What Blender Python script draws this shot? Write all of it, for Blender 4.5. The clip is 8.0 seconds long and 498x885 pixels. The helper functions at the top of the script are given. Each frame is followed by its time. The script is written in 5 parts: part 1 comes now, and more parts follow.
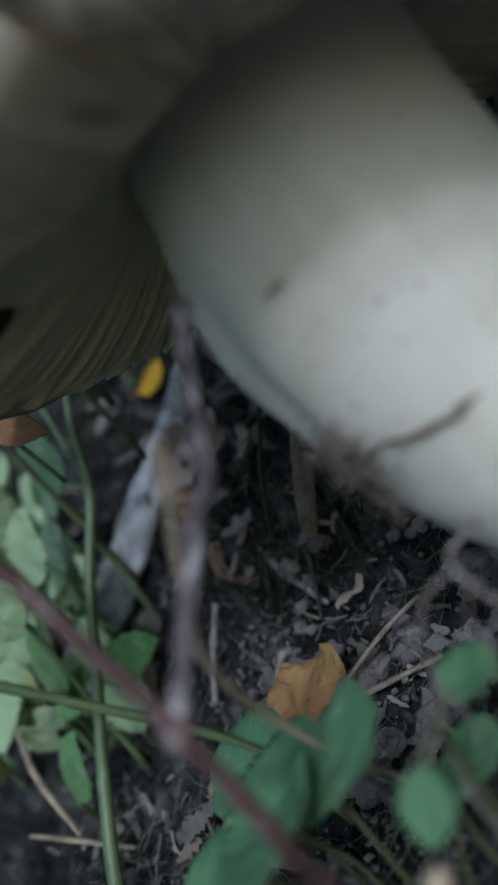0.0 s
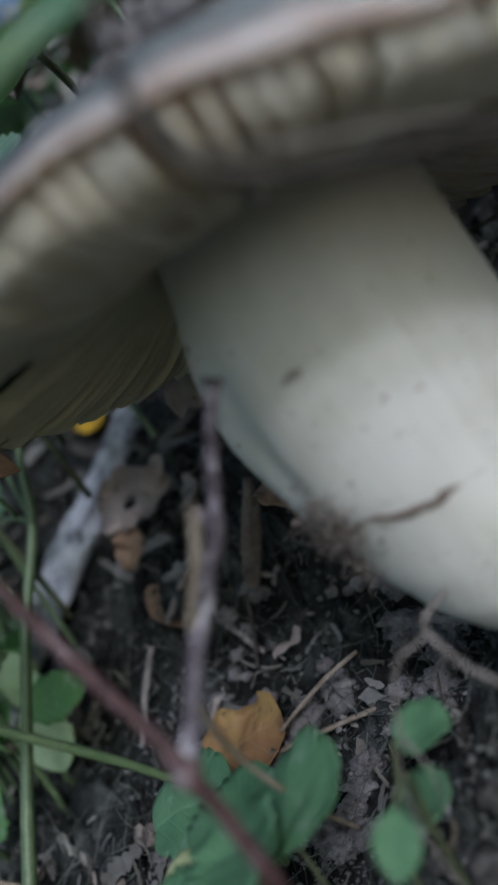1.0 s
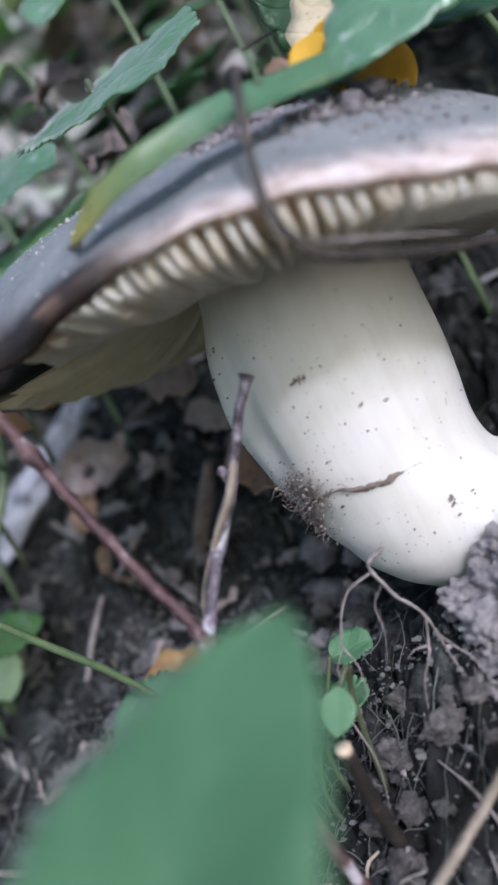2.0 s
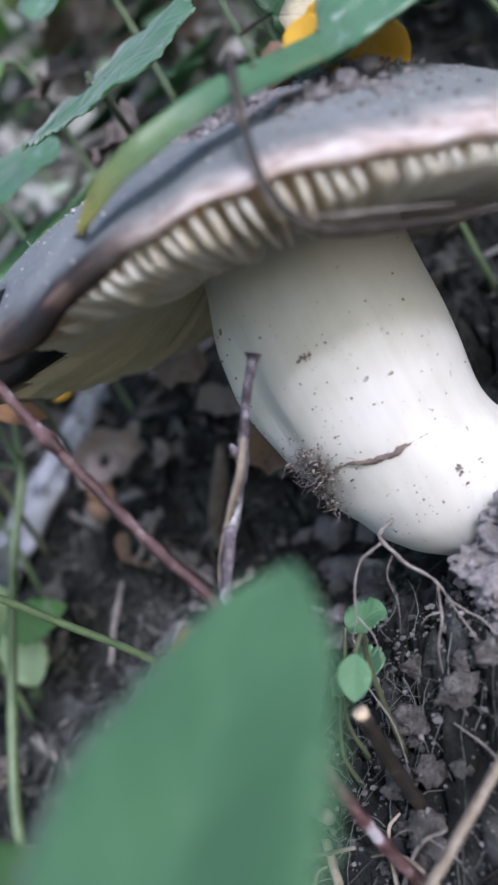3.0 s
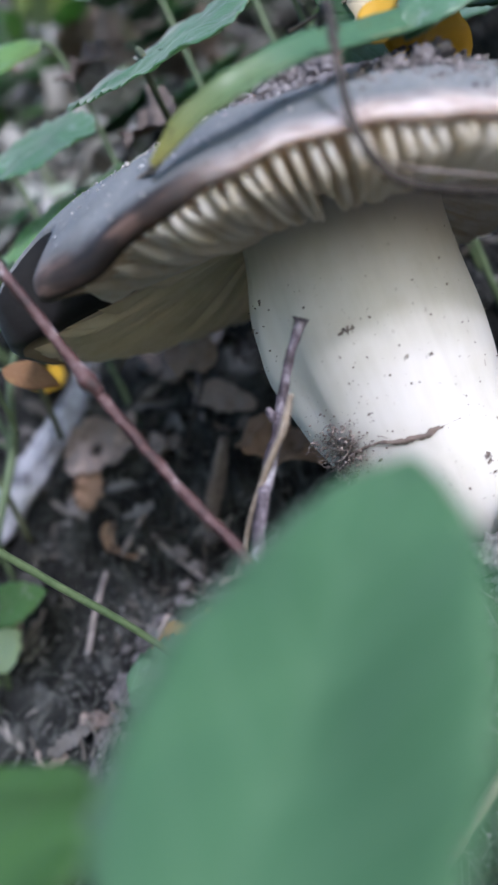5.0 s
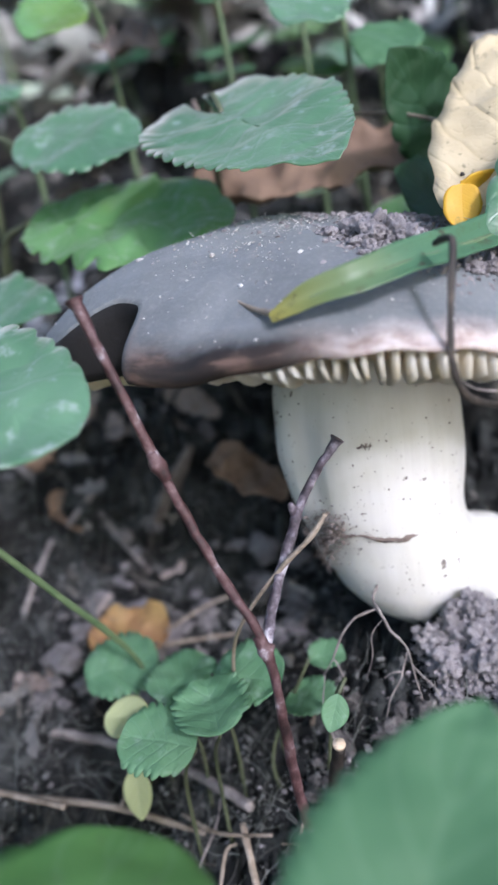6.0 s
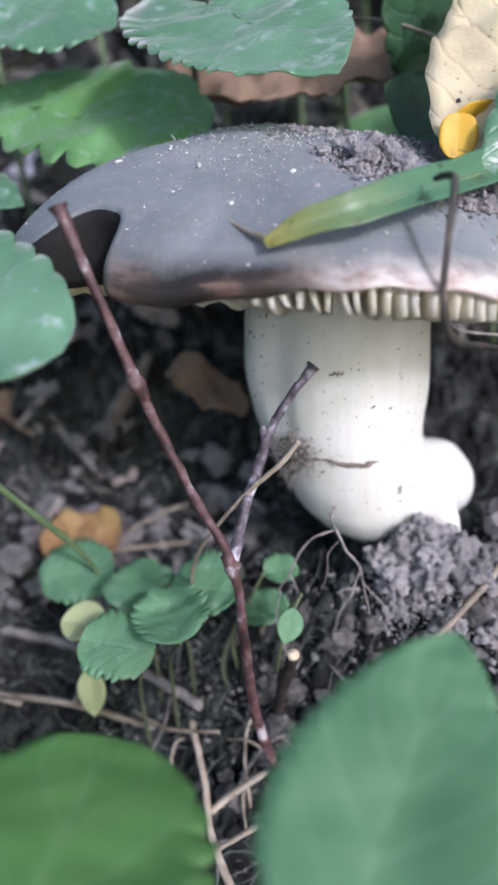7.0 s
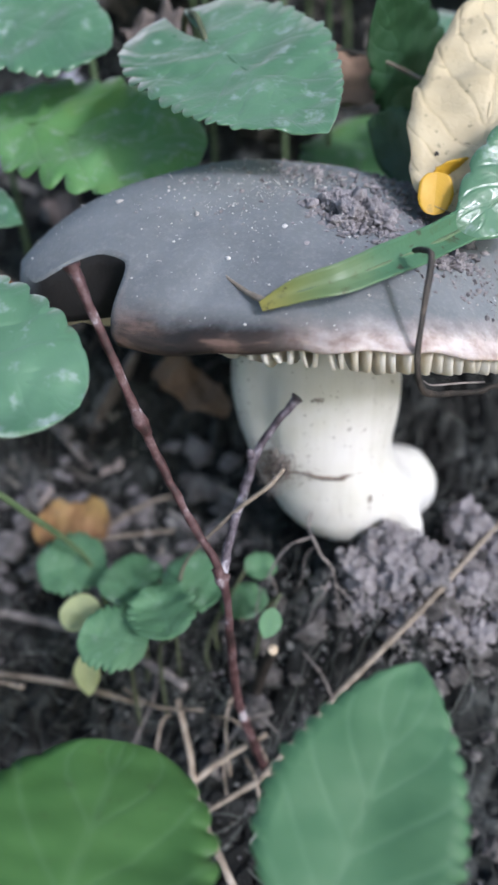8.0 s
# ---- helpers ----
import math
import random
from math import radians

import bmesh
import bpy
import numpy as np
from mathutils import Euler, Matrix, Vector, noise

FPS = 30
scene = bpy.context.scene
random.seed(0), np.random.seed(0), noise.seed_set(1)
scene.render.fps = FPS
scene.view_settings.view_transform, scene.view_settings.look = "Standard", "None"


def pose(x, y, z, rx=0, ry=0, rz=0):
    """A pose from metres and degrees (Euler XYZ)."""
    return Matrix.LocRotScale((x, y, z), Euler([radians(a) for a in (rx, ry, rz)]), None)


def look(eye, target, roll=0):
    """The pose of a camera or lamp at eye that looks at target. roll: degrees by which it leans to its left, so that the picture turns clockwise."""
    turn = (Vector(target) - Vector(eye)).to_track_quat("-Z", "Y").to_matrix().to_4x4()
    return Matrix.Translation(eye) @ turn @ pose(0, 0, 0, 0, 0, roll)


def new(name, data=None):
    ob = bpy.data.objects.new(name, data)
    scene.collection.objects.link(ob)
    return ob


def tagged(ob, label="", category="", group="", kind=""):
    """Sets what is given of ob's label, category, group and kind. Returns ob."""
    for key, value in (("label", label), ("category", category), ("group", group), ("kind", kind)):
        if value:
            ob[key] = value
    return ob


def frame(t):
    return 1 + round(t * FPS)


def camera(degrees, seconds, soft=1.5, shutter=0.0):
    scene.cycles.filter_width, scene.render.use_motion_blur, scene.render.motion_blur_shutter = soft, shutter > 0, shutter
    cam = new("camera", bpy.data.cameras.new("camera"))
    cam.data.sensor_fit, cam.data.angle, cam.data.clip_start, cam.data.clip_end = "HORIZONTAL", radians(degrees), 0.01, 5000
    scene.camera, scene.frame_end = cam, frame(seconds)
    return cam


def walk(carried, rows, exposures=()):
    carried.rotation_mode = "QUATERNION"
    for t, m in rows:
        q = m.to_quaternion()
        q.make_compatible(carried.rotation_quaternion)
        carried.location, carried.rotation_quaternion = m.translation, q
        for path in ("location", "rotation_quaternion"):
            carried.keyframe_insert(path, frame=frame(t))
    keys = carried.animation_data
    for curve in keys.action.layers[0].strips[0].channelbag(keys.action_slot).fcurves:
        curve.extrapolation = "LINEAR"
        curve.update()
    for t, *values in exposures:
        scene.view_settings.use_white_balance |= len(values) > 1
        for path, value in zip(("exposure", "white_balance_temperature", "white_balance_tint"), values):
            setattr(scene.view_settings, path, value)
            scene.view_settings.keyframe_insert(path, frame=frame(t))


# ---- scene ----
cam = camera(36.99, 8.0, soft=2.7)
# The lens focuses a hand's width away and blurs what stands nearer or farther.
cam.data.dof.use_dof = True
cam.data.dof.focus_distance = 0.086
cam.data.dof.aperture_fstop = 23.0
PATH = [
    (0, 0.01435, -0.05744, 0.02544, 87.205, 39.701, 35.459),
    (0.5, 0.01457, -0.06037, 0.02966, 85.145, 37.183, 29.87),
    (1, 0.01334, -0.0646, 0.03207, 84.753, 34.131, 26.395),
    (1.5, 0.00712, -0.0734, 0.03758, 83.044, 27.474, 20.761),
    (2, 0.01278, -0.08735, 0.03771, 80.763, 26.24, 17.813),
    (2.2, 0.01298, -0.08759, 0.03738, 80.353, 26.711, 17.53),
    (3.3, 0.01397, -0.08963, 0.03657, 80.347, 29.088, 18.756),
    (3.5, 0.01432, -0.08928, 0.03635, 80.138, 29.396, 18.432),
    (4, 0.01157, -0.08965, 0.03218, 80.745, 28.95, 18.637),
    (4.5, 0.00846, -0.08886, 0.03034, 82.018, 26.525, 18.732),
    (4.8, 0.00748, -0.08955, 0.02985, 81.993, 24.096, 17.574),
    (5, 0.00313, -0.09278, 0.03296, 82.361, 22.877, 15.734),
    (5.2, -0.00106, -0.09601, 0.04051, 80.742, 20.085, 13.626),
    (6.3, -0.01145, -0.1031, 0.06223, 68.483, 5.692, 5.724),
    (6.5, -0.01393, -0.10254, 0.06173, 66.062, 4.685, 5.179),
    (7, -0.01317, -0.10231, 0.06391, 63.953, 3.221, 3.023),
    (7.5, -0.01644, -0.10176, 0.0702, 61.179, 1.845, 1.769),
    (8, -0.01571, -0.10545, 0.07776, 59.182, 1.049, 0.96),
]
walk(cam, [(t, pose(x, y, z, a, b, c)) for t, x, y, z, a, b, c in PATH],
     exposures=[(0.0, -0.36, 5450, 0), (1.0, -0.3, 5600, 3), (1.5, 0.17, 5550, 8), (2.0, 0.68, 5640, 13), (3.5, 0.66, 5620, 13), (5.0, 0.75, 5620, 13), (6.5, 0.93, 5750, 13), (7.5, 0.86, 5780, 12), (8.0, 0.72, 5800, 9)])

# ---- light ----
world = bpy.data.worlds.new("sky")
scene.world = world
world.use_nodes = True
wn, wl = world.node_tree.nodes, world.node_tree.links
sky = wn.new("ShaderNodeTexSky")
sky.sky_type = 'NISHITA'
sky.sun_disc = False
SUN_EL = 34.0
sky.sun_elevation = radians(SUN_EL)
sky.sun_rotation = radians(142)
sky.air_density, sky.dust_density = 1.0, 3.0
wn["Background"].inputs[1].default_value = 0.126
canopy = wn.new("ShaderNodeMix")
canopy.data_type, canopy.blend_type = 'RGBA', 'MULTIPLY'
canopy.inputs["Factor"].default_value = 1.0
canopy.inputs[7].default_value = (0.96, 1.0, 0.95, 1.0)
wl.new(sky.outputs[0], canopy.inputs[6])
wl.new(canopy.outputs[2], wn["Background"].inputs[0])
sun_data = bpy.data.lights.new("sun", 'SUN')
sun_data.energy, sun_data.angle, sun_data.color = 1.68, radians(7), (1.0, 0.915, 0.985)
sun_dir = Vector((0.62, -0.785, 0.0)).normalized() * math.cos(radians(SUN_EL)) + Vector((0, 0, math.sin(radians(SUN_EL))))
sun = new("sun", sun_data)
sun.matrix_world = look(sun_dir * 2.0, (0, 0, 0))


# ---- materials ----
def mat(name, rough=0.6):
    m = bpy.data.materials.new(name)
    m.use_nodes = True
    b = m.node_tree.nodes["Principled BSDF"]
    b.inputs["Roughness"].default_value = rough
    return m, m.node_tree.nodes, m.node_tree.links, b


def tex_noise(n, l, scale, detail=6.0, rough=0.6, coord="Object", lac=2.0):
    c = n.new("ShaderNodeTexCoord")
    t = n.new("ShaderNodeTexNoise")
    t.inputs["Scale"].default_value = scale
    t.inputs["Detail"].default_value = detail
    t.inputs["Roughness"].default_value = rough
    t.inputs["Lacunarity"].default_value = lac
    l.new(c.outputs[coord], t.inputs["Vector"])
    return t


def ramp(n, l, src, stops):
    r = n.new("ShaderNodeValToRGB")
    el = r.color_ramp.elements
    while len(el) < len(stops):
        el.new(0.5)
    for e, (p, c) in zip(el, stops):
        e.position, e.color = p, (*c, 1.0)
    l.new(src, r.inputs[0])
    return r


def mixc(n, l, fac, a, b, mode='MIX'):
    m = n.new("ShaderNodeMix")
    m.data_type, m.blend_type = 'RGBA', mode
    for s, v in ((m.inputs["Factor"], fac), (m.inputs[6], a), (m.inputs[7], b)):
        if isinstance(v, (int, float)):
            s.default_value = v
        elif isinstance(v, tuple):
            s.default_value = (*v, 1.0)
        else:
            l.new(v, s)
    return m.outputs[2]


def mathn(n, l, op, a, b=None, c=None):
    m = n.new("ShaderNodeMath")
    m.operation = op
    for s, v in zip(m.inputs, (a, b, c)):
        if v is None:
            continue
        if isinstance(v, (int, float)):
            s.default_value = v
        else:
            l.new(v, s)
    return m.outputs[0]


def bump(n, l, b, height, strength, dist):
    k = n.new("ShaderNodeBump")
    k.inputs["Strength"].default_value = strength
    k.inputs["Distance"].default_value = dist
    l.new(height, k.inputs["Height"])
    l.new(k.outputs[0], b.inputs["Normal"])
    return k


def grainy(name, stops, scale, rough=0.75, bump_scale=900.0, bump_d=0.0006, strength=0.6, tint=0.0):
    """A plain natural surface: two scales of noise for its colour, one for its relief."""
    m, n, l, b = mat(name, rough)
    a = tex_noise(n, l, scale, 8, 0.65)
    r = ramp(n, l, a.outputs[0], stops)
    col = r.outputs[0]
    f = tex_noise(n, l, bump_scale, 5, 0.7)
    col = mixc(n, l, 0.45, col, ramp(n, l, f.outputs[0], [(0.3, (0.45, 0.45, 0.45)), (0.7, (1, 1, 1))]).outputs[0], 'MULTIPLY')
    if tint:
        o = n.new("ShaderNodeObjectInfo")
        hs = n.new("ShaderNodeHueSaturation")
        l.new(col, hs.inputs["Color"])
        l.new(mathn(n, l, 'MULTIPLY_ADD', o.outputs["Random"], tint, 1.0 - tint * 0.5), hs.inputs["Value"])
        col = hs.outputs[0]
    l.new(col, b.inputs["Base Color"])
    bump(n, l, b, f.outputs[0], strength, bump_d)
    return m


def stuff_mat(name, cols, rough=0.8, fine=1500.0):
    """Loose pieces joined in one mesh: each piece takes its own colour."""
    m, n, l, b = mat(name, rough)
    g = n.new("ShaderNodeNewGeometry")
    r = ramp(n, l, g.outputs["Random Per Island"], [(i / max(1, len(cols) - 1), c) for i, c in enumerate(cols)])
    f = tex_noise(n, l, fine, 5, 0.7)
    col = mixc(n, l, 0.5, r.outputs[0], ramp(n, l, f.outputs[0], [(0.3, (0.35, 0.35, 0.35)), (0.7, (1, 1, 1))]).outputs[0], 'MULTIPLY')
    l.new(col, b.inputs["Base Color"])
    bump(n, l, b, f.outputs[0], 0.6, 0.0004)
    return m


def leaf_mat(name, base, dark, vein, rough=0.42, veins=7.0, spots=0.0, trans=0.28, blotch=None, speck=None, relief=0.3, vein_mix=0.3, tip=None, sheen=0.0):
    """A leaf: side veins run from the midrib to the edge; blotches and pale specks lie on it."""
    m, n, l, b = mat(name, rough)
    b.inputs["Sheen Weight"].default_value = sheen
    b.inputs["Sheen Roughness"].default_value = 0.45
    uv = n.new("ShaderNodeUVMap")
    sp = n.new("ShaderNodeSeparateXYZ")
    l.new(uv.outputs[0], sp.inputs[0])
    side = mathn(n, l, 'ABSOLUTE', mathn(n, l, 'MULTIPLY_ADD', sp.outputs[1], 2.0, -1.0))
    wob = tex_noise(n, l, 140.0, 3, 0.5)
    run = mathn(n, l, 'MULTIPLY_ADD', sp.outputs[0], veins, mathn(n, l, 'MULTIPLY', side, -1.9))
    run = mathn(n, l, 'ADD', run, mathn(n, l, 'MULTIPLY', wob.outputs[0], 0.5))
    fr = mathn(n, l, 'FRACT', run)
    dist = mathn(n, l, 'ABSOLUTE', mathn(n, l, 'SUBTRACT', fr, 0.5))
    line = mathn(n, l, 'SMOOTH_MIN', mathn(n, l, 'MULTIPLY', dist, 9.0), 1.0, 0.3)
    rib = mathn(n, l, 'MINIMUM', mathn(n, l, 'MULTIPLY', side, 14.0), 1.0)
    h = mathn(n, l, 'MULTIPLY', line, rib)
    big = tex_noise(n, l, 75.0, 5, 0.6)
    cell = n.new("ShaderNodeTexVoronoi")
    cell.feature = 'DISTANCE_TO_EDGE'
    cell.inputs["Scale"].default_value = 900.0
    tc = n.new("ShaderNodeTexCoord")
    l.new(tc.outputs["Object"], cell.inputs["Vector"])
    col = ramp(n, l, big.outputs[0], [(0.3, dark), (0.7, base)]).outputs[0]
    if blotch:
        bl = tex_noise(n, l, 45.0, 4, 0.6)
        col = mixc(n, l, ramp(n, l, bl.outputs[0], [(0.5, (0, 0, 0)), (0.68, (1, 1, 1))]).outputs[0], col, blotch)
    col = mixc(n, l, mathn(n, l, 'MULTIPLY', mathn(n, l, 'SUBTRACT', 1.0, h), vein_mix), col, vein)
    if tip:
        col = mixc(n, l, ramp(n, l, mathn(n, l, 'MULTIPLY_ADD', wob.outputs[0], 0.2, sp.outputs[0]), [(0.12, (1, 1, 1)), (0.5, (0, 0, 0))]).outputs[0], col, tip)
    if speck:
        s = tex_noise(n, l, 420.0, 3, 0.6)
        col = mixc(n, l, ramp(n, l, s.outputs[0], [(0.57, (0, 0, 0)), (0.74, (1, 1, 1))]).outputs[0], col, speck)
    if spots:
        s2 = tex_noise(n, l, 700.0, 3, 0.6)
        col = mixc(n, l, mathn(n, l, 'MULTIPLY', ramp(n, l, s2.outputs[0], [(0.62, (0, 0, 0)), (0.7, (1, 1, 1))]).outputs[0], spots), col, (0.06, 0.045, 0.03))
    l.new(col, b.inputs["Base Color"])
    hh = mathn(n, l, 'MULTIPLY_ADD', mathn(n, l, 'MINIMUM', cell.outputs["Distance"], 0.2), 1.0, h)
    bump(n, l, b, hh, relief, 0.0005)
    tr = n.new("ShaderNodeBsdfTranslucent")
    l.new(mixc(n, l, 0.6, col, (min(0.9, base[0] * 2.0), min(0.9, base[1] * 1.7), base[2] * 0.45)), tr.inputs[0])
    mx = n.new("ShaderNodeMixShader")
    mx.inputs[0].default_value = trans
    out = n["Material Output"]
    l.new(b.outputs[0], mx.inputs[1])
    l.new(tr.outputs[0], mx.inputs[2])
    l.new(mx.outputs[0], out.inputs[0])
    return m


# Soil: moist grey-brown crumbs; the shade of gaps is painted in as dark patches.
def gap_shade(m, scale, lo, hi, floor):
    """Shade of gaps put into the colour: darkens a finished surface in patches with a shape of their own."""
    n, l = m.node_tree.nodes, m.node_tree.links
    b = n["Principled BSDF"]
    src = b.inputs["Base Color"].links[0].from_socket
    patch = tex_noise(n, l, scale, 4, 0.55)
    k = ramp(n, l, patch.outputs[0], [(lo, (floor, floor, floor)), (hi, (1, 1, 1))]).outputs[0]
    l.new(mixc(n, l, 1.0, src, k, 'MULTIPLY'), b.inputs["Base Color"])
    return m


M_SOIL = grainy("soil", [(0.38, (0.009, 0.0105, 0.01)), (0.5, (0.032, 0.036, 0.0345)), (0.6, (0.085, 0.092, 0.09)), (0.74, (0.23, 0.24, 0.235))], 150.0, 0.9, 1300.0, 0.0012, 1.0)
gap_shade(M_SOIL, 70.0, 0.42, 0.55, 0.14)
M_CRUMB = stuff_mat("soil_crumbs", [(0.046, 0.047, 0.046), (0.104, 0.107, 0.104), (0.182, 0.185, 0.182), (0.072, 0.074, 0.073), (0.247, 0.247, 0.247), (0.124, 0.120, 0.114)])
M_LITTER = stuff_mat("litter", [(0.055, 0.05, 0.044), (0.23, 0.21, 0.185), (0.11, 0.105, 0.098), (0.36, 0.34, 0.315), (0.045, 0.043, 0.04), (0.2, 0.2, 0.2), (0.17, 0.135, 0.095)])
# Litter of the far bank: the light back there is put into pale colours.
M_BRIGHT_FAR = stuff_mat("far_litter", [(0.3, 0.28, 0.26), (0.6, 0.6, 0.59), (0.4, 0.38, 0.36), (0.7, 0.7, 0.7), (0.32, 0.4, 0.3)])
M_FIBRE = stuff_mat("fibre", [(0.188, 0.1995, 0.1813), (0.094, 0.0966, 0.0862), (0.2538, 0.273, 0.2548), (0.0658, 0.0662, 0.0588), (0.1504, 0.1628, 0.1519)], 0.7)
M_GREEN = leaf_mat("green_leaf", (0.145, 0.3, 0.18), (0.08, 0.2, 0.11), (0.18, 0.34, 0.22), 0.3, 7, speck=(0.45, 0.55, 0.52), vein_mix=0.16, trans=0.42, sheen=0.6, relief=0.2, blotch=(0.19, 0.36, 0.23))
M_GREEN.node_tree.nodes["Principled BSDF"].inputs["Specular IOR Level"].default_value = 0.85
M_GREEN_B = leaf_mat("plain_green_leaf", (0.09, 0.21, 0.1), (0.066, 0.165, 0.073), (0.14, 0.27, 0.145), 0.6, 5, relief=0.14, vein_mix=0.38, sheen=0.12)
M_YGREEN = leaf_mat("yellowing_leaf", (0.18, 0.37, 0.15), (0.1, 0.25, 0.075), (0.2, 0.33, 0.15), 0.45, 6, speck=(0.35, 0.45, 0.35), blotch=(0.16, 0.27, 0.05), trans=0.38, sheen=0.25)
M_CLOVER = leaf_mat("small_green_leaf", (0.15, 0.3, 0.16), (0.09, 0.21, 0.105), (0.2, 0.36, 0.22), 0.55, 6, blotch=(0.16, 0.29, 0.17), speck=(0.24, 0.36, 0.26))
M_BLADE = leaf_mat("withering_blade", (0.1, 0.22, 0.12), (0.07, 0.16, 0.08), (0.15, 0.27, 0.16), 0.42, 3, spots=0.9, tip=(0.27, 0.25, 0.06), vein_mix=0.05, relief=0.12, blotch=(0.16, 0.24, 0.13), speck=(0.07, 0.075, 0.03))
# Green leaf with the shade behind the cap put into its base colour.
M_SHADED = leaf_mat("shaded_green_leaf", (0.03, 0.09, 0.035), (0.018, 0.055, 0.02), (0.05, 0.12, 0.05), 0.5, 6)
M_CREAM = leaf_mat("cream_leaf", (0.71, 0.62, 0.44), (0.57, 0.47, 0.3), (0.6, 0.48, 0.28), 0.55, 6, spots=0.6, trans=0.2)
M_YELLOW = leaf_mat("yellow_leaf", (0.75, 0.47, 0.035), (0.6, 0.34, 0.03), (0.7, 0.5, 0.1), 0.5, 6, spots=0.35, vein_mix=0.08, relief=0.1)
M_ORANGE = leaf_mat("orange_leaf", (0.36, 0.2, 0.085), (0.23, 0.125, 0.06), (0.42, 0.28, 0.14), 0.6, 6, spots=0.5, blotch=(0.5, 0.36, 0.12))
M_PALE = leaf_mat("pale_leaf", (0.5, 0.55, 0.3), (0.42, 0.46, 0.24), (0.55, 0.6, 0.38), 0.5, 5)
M_BROWN = leaf_mat("dry_leaf", (0.3, 0.2, 0.135), (0.19, 0.125, 0.085), (0.26, 0.17, 0.11), 0.75, 6, spots=0.6, trans=0.1)
M_PINK = leaf_mat("dry_pink_leaf", (0.24, 0.195, 0.175), (0.07, 0.058, 0.052), (0.16, 0.12, 0.105), 0.8, 6, spots=0.9, trans=0.08, blotch=(0.07, 0.055, 0.05))
M_FADED = leaf_mat("faded_leaf", (0.42, 0.35, 0.32), (0.2, 0.165, 0.15), (0.34, 0.28, 0.25), 0.75, 6, spots=0.7, trans=0.1, blotch=(0.14, 0.115, 0.105))
M_GREYLEAF = leaf_mat("grey_dead_leaf", (0.16, 0.155, 0.152), (0.05, 0.048, 0.046), (0.13, 0.125, 0.12), 0.8, 6, spots=0.8, trans=0.06, blotch=(0.23, 0.22, 0.215))
M_BARK = grainy("grey_bark", [(0.34, (0.13, 0.136, 0.155)), (0.46, (0.36, 0.375, 0.42)), (0.62, (0.58, 0.595, 0.64))], 220.0, 0.8, 900.0, 0.0008, 0.8)
M_TWIG = grainy("red_brown_bark", [(0.36, (0.025, 0.012, 0.013)), (0.5, (0.09, 0.042, 0.043)), (0.58, (0.16, 0.1, 0.105)), (0.64, (0.42, 0.38, 0.41))], 260.0, 0.5, 1500.0, 0.0003, 0.7)
M_TWIG2 = grainy("grey_violet_bark", [(0.38, (0.03, 0.022, 0.028)), (0.48, (0.1, 0.08, 0.1)), (0.55, (0.25, 0.22, 0.26)), (0.63, (0.55, 0.53, 0.58))], 300.0, 0.55, 1500.0, 0.0003, 0.7)
M_STRAW = grainy("straw", [(0.3, (0.13, 0.1, 0.07)), (0.5, (0.3, 0.245, 0.19)), (0.75, (0.48, 0.42, 0.36))], 320.0, 0.6, 1400.0, 0.0002, 0.5, tint=0.5)
M_GSTRAW = grainy("grey_stick", [(0.3, (0.12, 0.1, 0.1)), (0.55, (0.26, 0.23, 0.22)), (0.8, (0.42, 0.38, 0.36))], 220.0, 0.7, 1400.0, 0.0003, 0.6, tint=0.4)
M_STALK = grainy("green_stalk", [(0.3, (0.075, 0.125, 0.055)), (0.7, (0.16, 0.22, 0.11))], 150.0, 0.45, 1200.0, 0.0001, 0.3)
M_DRYSTALK = grainy("dark_dry_stalk", [(0.34, (0.012, 0.01, 0.008)), (0.52, (0.036, 0.029, 0.024)), (0.72, (0.11, 0.085, 0.065))], 300.0, 0.6, 1500.0, 0.0003, 0.7)
M_ROOT = grainy("root", [(0.3, (0.16, 0.135, 0.125)), (0.7, (0.36, 0.32, 0.31))], 400.0, 0.75, 1800.0, 0.0002, 0.6)
M_BROWNWOOD = grainy("brown_wood", [(0.3, (0.06, 0.048, 0.042)), (0.5, (0.16, 0.135, 0.12)), (0.72, (0.3, 0.265, 0.24))], 260.0, 0.85, 1400.0, 0.0004, 0.8)
M_CUT = grainy("cut_wood", [(0.3, (0.5, 0.38, 0.26)), (0.7, (0.75, 0.62, 0.46))], 700.0, 0.7, 2000.0, 0.0001, 0.4)
M_LIME = leaf_mat("fresh_green_leaf", (0.105, 0.225, 0.062), (0.068, 0.17, 0.042), (0.16, 0.29, 0.12), 0.5, 6, relief=0.12, vein_mix=0.32, spots=0.25)
# Herb leaf with direct sunlight put into its pale base colour.
M_SUNLIT = leaf_mat("sunlit_green_leaf", (0.5, 0.66, 0.48), (0.4, 0.56, 0.38), (0.58, 0.7, 0.56), 0.4, 6, trans=0.42)
M_DRYSOIL = stuff_mat("dry_soil", [(0.22, 0.2, 0.205), (0.3, 0.275, 0.285), (0.15, 0.137, 0.142), (0.36, 0.33, 0.342), (0.24, 0.22, 0.23)])
M_SOILCLOD = grainy("moist_clod", [(0.32, (0.05, 0.046, 0.045)), (0.48, (0.15, 0.138, 0.134)), (0.68, (0.32, 0.3, 0.295))], 420.0, 0.95, 1900.0, 0.0012, 1.0, tint=0.6)
M_CLOD = grainy("dry_clod", [(0.3, (0.32, 0.295, 0.305)), (0.48, (0.44, 0.405, 0.425)), (0.66, (0.54, 0.505, 0.53))], 520.0, 0.95, 1900.0, 0.0012, 1.0, tint=0.25)
M_MIDCLOD = grainy("half_dry_clod", [(0.32, (0.14, 0.13, 0.132)), (0.47, (0.3, 0.278, 0.286)), (0.68, (0.46, 0.432, 0.444))], 470.0, 0.95, 1900.0, 0.0012, 1.0, tint=0.5)
